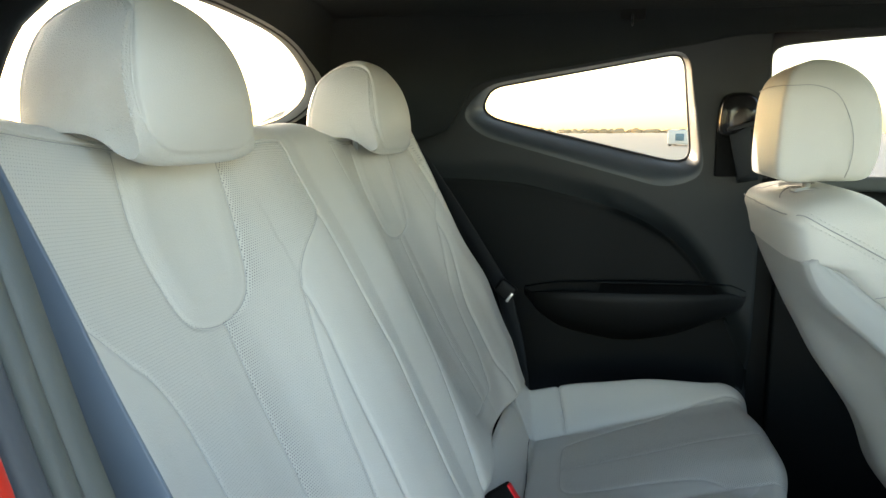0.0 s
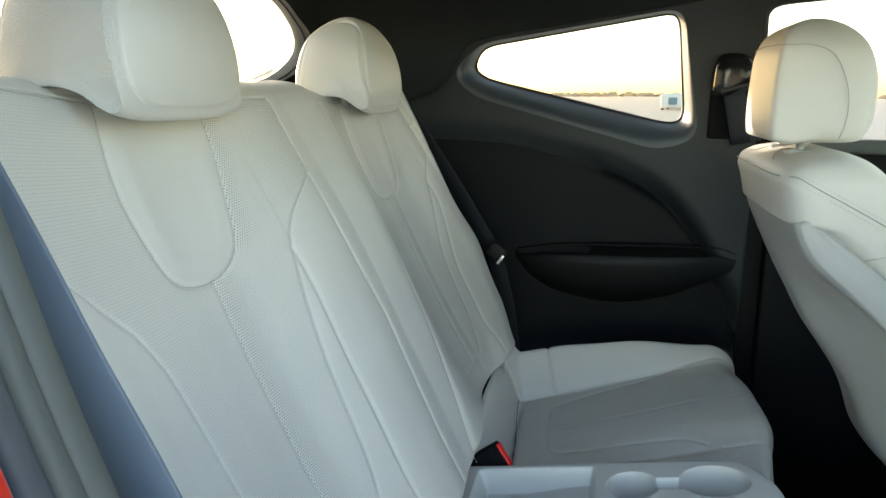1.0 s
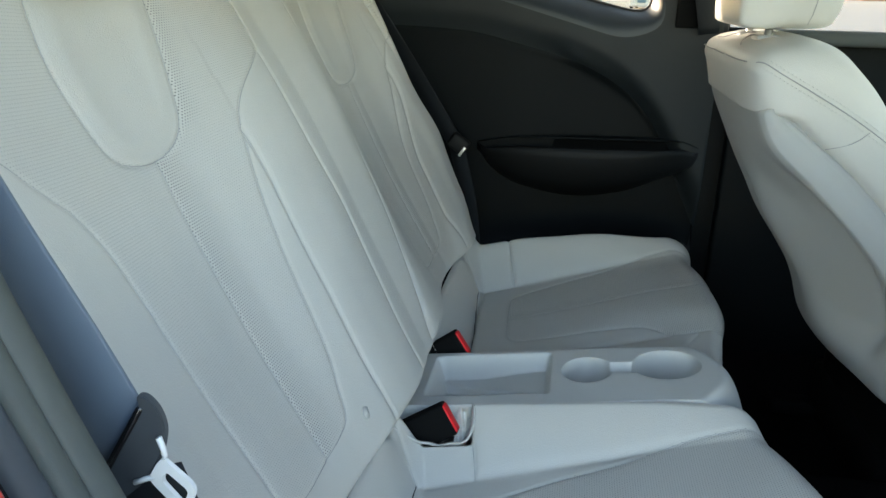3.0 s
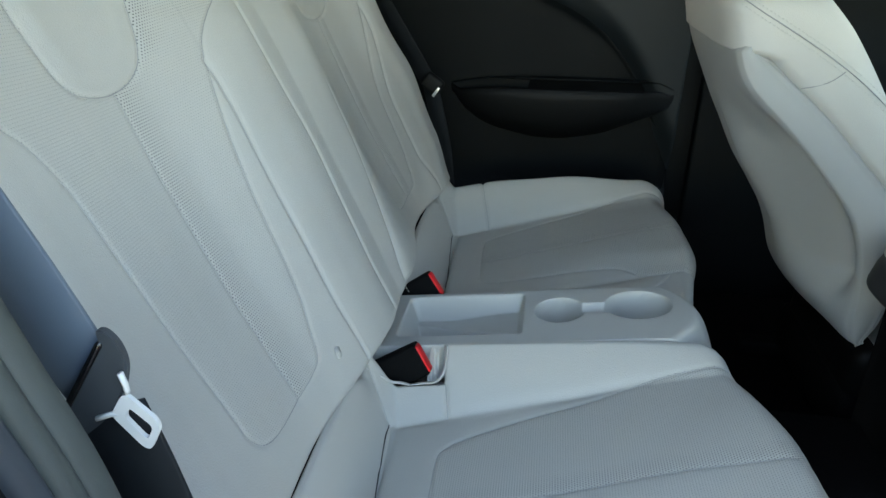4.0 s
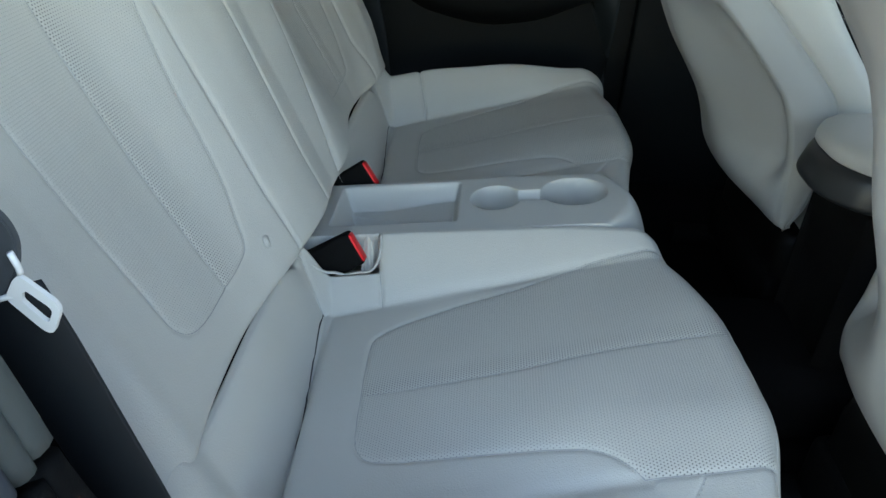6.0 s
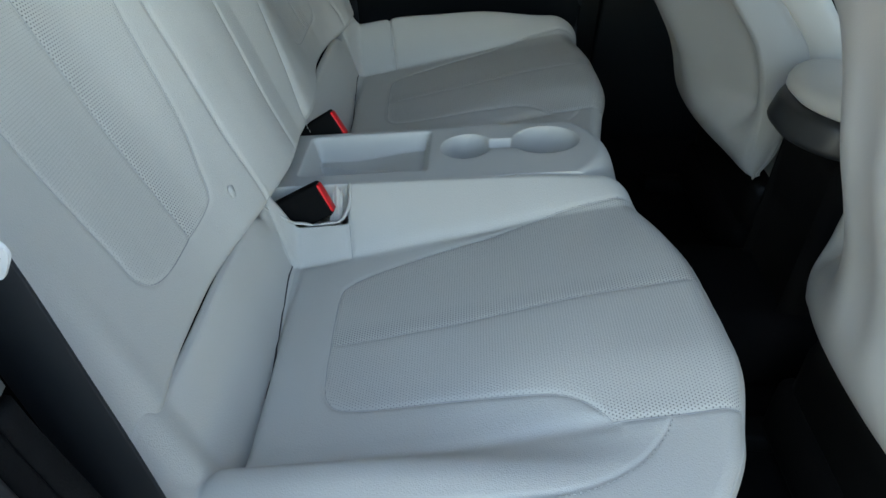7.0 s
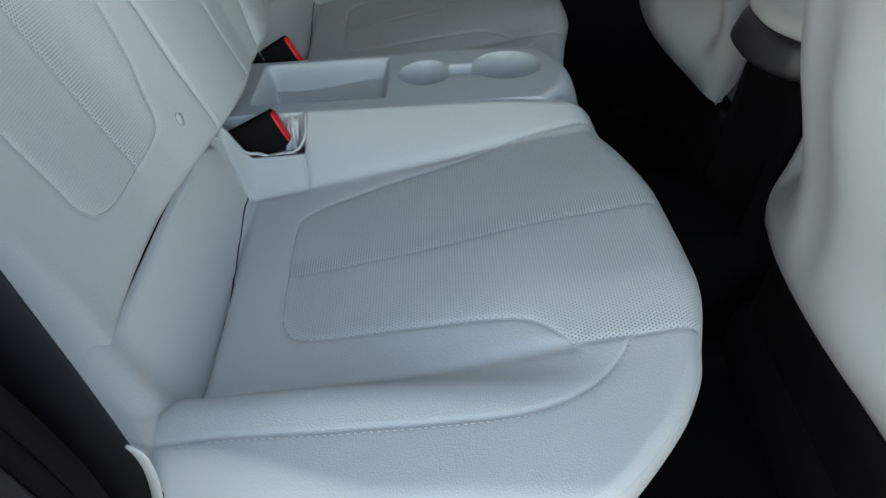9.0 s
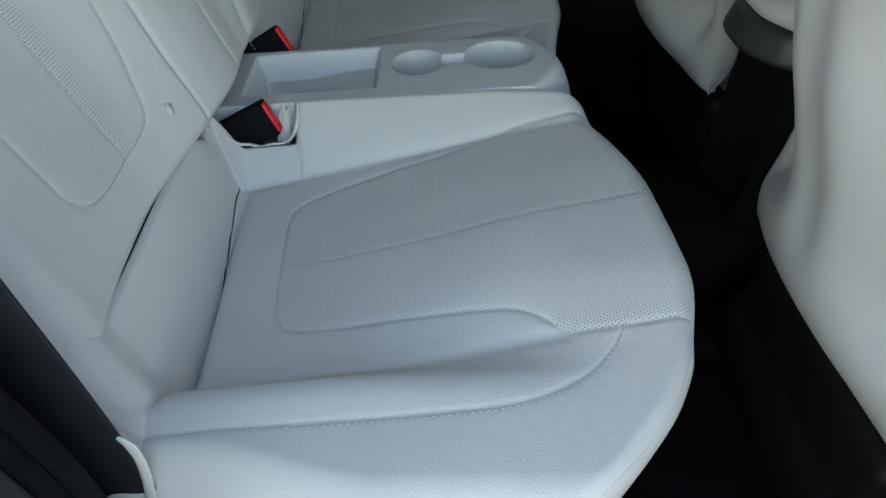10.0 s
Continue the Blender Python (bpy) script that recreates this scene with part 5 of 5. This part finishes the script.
# ---- belt buckles ----
def buckle(at, turn):
    ob = thing("belt_buckle", "black seat belt buckle with a red release button", "seat belt buckle", at, "rear buckles")
    ob.rotation_euler = tuple(radians(a) for a in turn)
    bm = bmesh.new()
    box(bm, (-0.15, -0.013, -0.026), (0.0, 0.013, 0.026), 0.005, 3)
    part("housing", bm, trim_deep, ob)
    bm = bmesh.new()
    box(bm, (-0.006, -0.0105, -0.0225), (0.0028, 0.0075, 0.0225), 0.0028, 3)
    part("release_button", bm, red_plastic, ob, "red release button")
    bm = bmesh.new()
    box(bm, (-0.19, -0.004, -0.016), (-0.12, 0.004, 0.016), 0.002, 2)
    part("stalk", bm, webbing, ob)
    return ob


buckle((-0.131, 0.966, 0.640), (-12, -32, 4))
buckle((-0.146, 1.194, 0.650), (-12, -36, 2))

# little fabric pocket round the near buckle
pocket = thing("buckle_pocket", "loose grey leather pocket edge round the belt buckle", "buckle pocket", (-0.16, 0.95, 0.62))
path = spline([(-0.215, 0.915, 0.648), (-0.200, 0.922, 0.634), (-0.182, 0.931, 0.618), (-0.165, 0.936, 0.610), (-0.140, 0.939, 0.608), (-0.110, 0.940, 0.616), (-0.100, 0.946, 0.624), (-0.096, 0.962, 0.642), (-0.099, 0.982, 0.655)], 0.006)
part("pocket_edge", sweep([tuple(np.array(p) - np.array((-0.16, 0.95, 0.62)) + np.array((0, 0, 0.0012 * math.sin(37 * i / len(path))))) for i, p in enumerate(path)], round_profile(0.0030, 0.0020, 8)), leather, pocket)

# a crumpled flap of cloth inside its front corner
bm = loft([[(0.036 + 0.016 * u, 0.004 + 0.03 * v, -0.020 + 0.045 * v + 0.006 * math.sin(9 * u + 5 * v)) for u in np.linspace(0, 1, 9)] for v in np.linspace(0, 1, 9)], closed=False)
part("cloth_flap", bm, leather, pocket, "crumpled pale cloth flap")

# loose pale flap at the foot of the near belt
path = spline([(-0.1625, 0.4135, 0.6650), (-0.1585, 0.4125, 0.6625), (-0.1535, 0.412, 0.6570), (-0.1490, 0.412, 0.6380), (-0.1485, 0.413, 0.6110), (-0.1500, 0.413, 0.5790), (-0.153, 0.413, 0.545)], 0.006)
bm = sweep([tuple(p) for p in path], round_profile(0.0048, 0.0016, 10), up=(0, 1, 0), scale=[0.45 + 0.55 * min(1.0, i / 4) for i in range(len(path))])
tagged(part("cloth_flap", bm, leather), "small loose pale cloth flap beside the rear cushion", "cloth flap")

# seat button on the near backrest
bm = bmesh.new()
bmesh.ops.create_cone(bm, cap_ends=True, segments=20, radius1=0.0088, radius2=0.0080, depth=0.0024)
bmesh.ops.create_cone(bm, cap_ends=True, segments=16, radius1=0.005, radius2=0.0046, depth=0.0032)
btn = part("backrest_button", bm, leather)
sp = back_place(np.array(MID - 0.243), np.array(0.094), back_relief(np.array(-0.243), np.array(0.094)))
btn.matrix_world = Matrix.Translation(Vector(tuple(sp))) @ Vector((BACK_OUT[0], 0, BACK_OUT[1])).to_track_quat("Z", "Y").to_matrix().to_4x4()
tagged(btn, "small grey button set in the rear backrest", "button")


# ---- seat belts ----
def ribbon(path, width, across, thick=0.0013):
    """Flat webbing along a path; across: the direction of its width at each point."""
    rings = []
    p = [Vector(q) for q in path]
    for i, q in enumerate(p):
        t = (p[min(i + 1, len(p) - 1)] - p[max(i - 1, 0)]).normalized()
        a = Vector(across[i] if isinstance(across, list) else across)
        a = (a - t * a.dot(t)).normalized()
        n = t.cross(a).normalized()
        w = width / 2
        rings.append([q - a * w - n * thick, q - a * w * 0.96 - n * thick * 1.6, q + a * w * 0.96 - n * thick * 1.6, q + a * w - n * thick,
                      q + a * w + n * thick, q + a * w * 0.96 + n * thick * 1.6, q - a * w * 0.96 + n * thick * 1.6, q - a * w + n * thick])
    return loft(rings)


def near_belt():
    o = Vector((-0.27, 0.43, 0.93))
    ob = thing("seat_belt", "dark seat belt with a pale metal tongue hanging by the doorway", "seat belt", tuple(o))
    up = spline([(-0.56, 0.445, 1.45), (-0.440, 0.438, 1.228), (-0.401, 0.435, 1.158), (-0.361, 0.432, 1.082), (-0.321, 0.431, 1.008), (-0.288, 0.430, 0.942), (-0.281, 0.430, 0.929)], 0.02)
    # same strap throughout; the upper run takes the lit tone, the lower the shaded
    part("upper_webbing", ribbon([tuple(Vector(p) - o) for p in up], 0.052, (0.9, 0.06, 0.45)), webbing, ob, "webbing, upper run in a lit blue-grey tone")
    low = spline([(-0.272, 0.426, 0.915), (-0.257, 0.425, 0.872), (-0.236, 0.424, 0.80), (-0.212, 0.422, 0.72), (-0.190, 0.420, 0.64), (-0.170, 0.418, 0.56), (-0.155, 0.416, 0.48)], 0.02)
    part("lower_webbing", ribbon([tuple(Vector(p) - o) for p in low], 0.058, (0.95, 0.04, 0.28)), webbing_shaded, ob, "lower webbing, darkened for shade")

    def plate(outline, y0, y1, mat, name, parent, words=""):
        rings = [[(x - o.x, y - o.y, z - o.z) for x, z in outline] for y in (y0, y1)]
        bm = loft(rings)
        edges = [e for e in bm.edges if e.calc_face_angle(0) > 1.0]
        bmesh.ops.bevel(bm, geom=edges, offset=min(0.0012, abs(y1 - y0) * 0.3), segments=2, affect="EDGES")
        return part(name, bm, mat, parent, words)

    holder = rounded([(-0.269, 0.980), (-0.261, 0.981), (-0.2526, 0.9714), (-0.2488, 0.9566), (-0.2530, 0.938), (-0.2600, 0.924), (-0.2727, 0.907), (-0.2926, 0.889), (-0.3035, 0.891), (-0.3090, 0.903), (-0.3095, 0.916), (-0.3005, 0.9125), (-0.2665, 0.970)], 0.008, 6)
    tagged(plate(holder, 0.420, 0.4265, latch_grey, "latch_holder", ob), "dark grey plastic latch holder").data.set_sharp_from_angle(angle=radians(35))
    slot = rounded([(-0.2675, 0.973), (-0.2635, 0.970), (-0.2990, 0.9105), (-0.3035, 0.913)], 0.002, 3)
    plate(slot, 0.4185, 0.424, gloss_black, "webbing_slot", ob, "black slot that the webbing passes")
    # metal tongue with a window in it
    outer = rounded([(-0.2570, 0.9300), (-0.2525, 0.9340), (-0.2320, 0.9150), (-0.2305, 0.9080), (-0.2390, 0.8895), (-0.2450, 0.8910), (-0.2655, 0.9150)], 0.005, 6)
    inner = rounded([(-0.2535, 0.9195), (-0.2505, 0.9225), (-0.2375, 0.9110), (-0.2362, 0.9075), (-0.2402, 0.8990), (-0.2430, 0.8998), (-0.2545, 0.9140)], 0.002, 6)
    bm = bmesh.new()
    ro, ri = [[bm.verts.new((x - o.x, y - o.y, z - o.z)) for x, z in ring] for ring in (outer, inner) for y in (0.418,)], None
    vo, vi = ro
    v2 = [[bm.verts.new((v.co.x, v.co.y + 0.0035, v.co.z)) for v in ring] for ring in ro]
    n = len(vo)
    for i in range(n):
        j = (i + 1) % n
        bm.faces.new((vo[i], vo[j], vi[j], vi[i]))
        bm.faces.new((v2[0][j], v2[0][i], v2[1][i], v2[1][j]))
        bm.faces.new((vo[j], vo[i], v2[0][i], v2[0][j]))
        bm.faces.new((vi[i], vi[j], v2[1][j], v2[1][i]))
    bmesh.ops.recalc_face_normals(bm, faces=bm.faces)
    tongue = part("tongue", bm, far_white, ob, "pale metal belt tongue", sharp=40)
    for path in ([(-0.252, 0.4205, 0.934), (-0.2515, 0.419, 0.941), (-0.253, 0.4175, 0.951)], [(-0.259, 0.4205, 0.916), (-0.266, 0.419, 0.915), (-0.276, 0.4175, 0.911)]):
        part("tongue_arm", sweep([tuple(Vector(p) - o) for p in spline(path, 0.004)], round_profile(0.0024, 0.0020, 8)), far_white, tongue)
    return ob


near_belt()


def far_belt():
    o = Vector((-0.25, 1.77, 0.88))
    ob = thing("seat_belt", "dark seat belt lying along the far edge of the rear backrest", "seat belt", tuple(o))
    up = spline([(-0.60, 1.80, 1.36), (-0.50, 1.79, 1.245), (-0.43, 1.785, 1.15), (-0.36, 1.785, 1.045), (-0.29, 1.785, 0.935), (-0.26, 1.78, 0.89)], 0.03)
    part("upper_webbing", ribbon([tuple(Vector(p) - o) for p in up], 0.048, (0.75, -0.5, 0.45)), webbing_shaded, ob)
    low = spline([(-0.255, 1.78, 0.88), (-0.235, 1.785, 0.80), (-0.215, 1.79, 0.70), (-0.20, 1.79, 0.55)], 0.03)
    part("lower_webbing", ribbon([tuple(Vector(p) - o) for p in low], 0.048, (0.75, -0.5, 0.3)), webbing_shaded, ob)
    bm = bmesh.new()
    box(bm, (-0.028, -0.012, -0.012), (0.022, 0.008, 0.028), 0.008, 3, Matrix.Rotation(radians(35), 4, "Y"))
    part("latch_holder", bm, trim_black, ob)
    bm = bmesh.new()
    box(bm, (0.012, -0.014, -0.014), (0.019, -0.011, 0.012), 0.001, 2, Matrix.Rotation(radians(35), 4, "Y"))
    part("tongue", bm, chrome, ob, "bright metal belt tongue")
    return ob


far_belt()


def belt_guide():
    """Upper belt guide on the centre pillar with webbing running down from it."""
    o = Vector((0.29, 1.913, 1.30))
    ob = thing("belt_guide", "glossy black belt guide on the centre pillar", "belt guide", tuple(o))
    rings = []
    for y, g in ((0.012, 1.0), (-0.004, 1.0), (-0.018, 0.93), (-0.028, 0.75), (-0.032, 0.4)):
        out = rounded([(-0.050, -0.030), (-0.046, 0.042), (-0.028, 0.068), (0.030, 0.066), (0.052, 0.030), (0.050, 0.0), (-0.02, -0.045)], 0.02, 6)
        rings.append([(x * g, y, (z - 0.01) * g + 0.01) for x, z in out])
    part("guide_cover", loft(rings), gloss_black, ob, "shiny black cover")
    bm = bmesh.new()
    box(bm, (-0.034, -0.036, -0.018), (0.034, -0.026, -0.009), 0.003, 2, Matrix.Rotation(radians(-16), 4, "Y"))
    part("webbing_slot", bm, rubber, ob)
    path = spline([(0.0, -0.022, -0.016), (0.012, -0.016, -0.07), (0.026, -0.010, -0.125), (0.03, 0.0, -0.145)], 0.03)
    part("webbing", ribbon([tuple(p) for p in path], 0.048, (1, 0, 0.15)), webbing_shaded, ob)
    bm = bmesh.new()
    box(bm, (-0.048, 0.002, -0.135), (0.05, 0.022, -0.02), 0.004, 2)
    part("slide_plate", bm, trim_deep, ob)


belt_guide()


def side_bin():
    """Boat-shaped storage bin standing out of the quarter trim."""
    o = np.array((0.05, 1.93, 0.85))
    ob = thing("side_bin", "black boat-shaped storage bin on the quarter trim", "storage bin", tuple(o))
    top = curve([-0.222, -0.11, 0.05, 0.29, 0.338], [0.864, 0.882, 0.888, 0.892, 0.876])
    low = curve([-0.222, -0.184, -0.109, 0.037, 0.145, 0.26, 0.32, 0.338], [0.852, 0.802, 0.760, 0.738, 0.754, 0.800, 0.826, 0.850])
    deep = curve([-0.222, -0.18, -0.08, 0.06, 0.22, 0.31, 0.338], [0.004, 0.026, 0.046, 0.054, 0.046, 0.022, 0.004])
    rings = []
    for x in np.linspace(-0.2215, 0.3375, 48):
        t, b, d = float(top(np.array(x))), float(low(np.array(x))), float(deep(np.array(x)))
        lip = max(t - 0.020, b + 0.6 * (t - b))
        sec = [(0.03, b), (0.0, b), (-0.45 * d, b + 0.02 * (lip - b)), (-0.85 * d, b + 0.35 * (lip - b)), (-d, b + 0.8 * (lip - b)), (-d, lip), (-d + 0.004, lip + 0.003), (-d + 0.009, lip),
               (-d + 0.011, lip - 0.02), (-0.25 * d, b + 0.3 * (lip - b)), (0.012, b + 0.3 * (lip - b)), (0.015, t + 0.002), (0.03, t + 0.002)]
        rings.append([(x - o[0], y, z - o[2]) for y, z in sec])
    part("bin_shell", loft(rings), trim_black, ob)
    path = [(x - o[0], -0.002, float(top(np.array(x))) - o[2]) for x in np.linspace(-0.219, 0.334, 30)]
    part("upper_lip", sweep(path, round_profile(0.010, 0.0045, 8), up=(0, 0, 1), scale=[max(0.15, math.sin(math.pi * i / 29)) ** 0.4 for i in range(30)]), trim_dark, ob)
    return ob


side_bin()

# small roof fittings
for x, y in ((-0.60, 1.10), (0.02, 1.36)):
    hook = thing("roof_hook", "small black coat hook on the headliner", "coat hook", (x, y, 1.53), "roof hooks")
    bm = bmesh.new()
    box(bm, (-0.03, -0.012, -0.012), (0.03, 0.012, 0.01), 0.005, 2)
    part("hook_base", bm, trim_black, hook)
    part("hook_arm", sweep([tuple(p) for p in spline([(-0.018, 0, -0.008), (-0.01, 0, -0.022), (0.01, 0, -0.022), (0.018, 0, -0.008)], 0.004)], round_profile(0.004, 0.004, 8)), trim_black, hook)
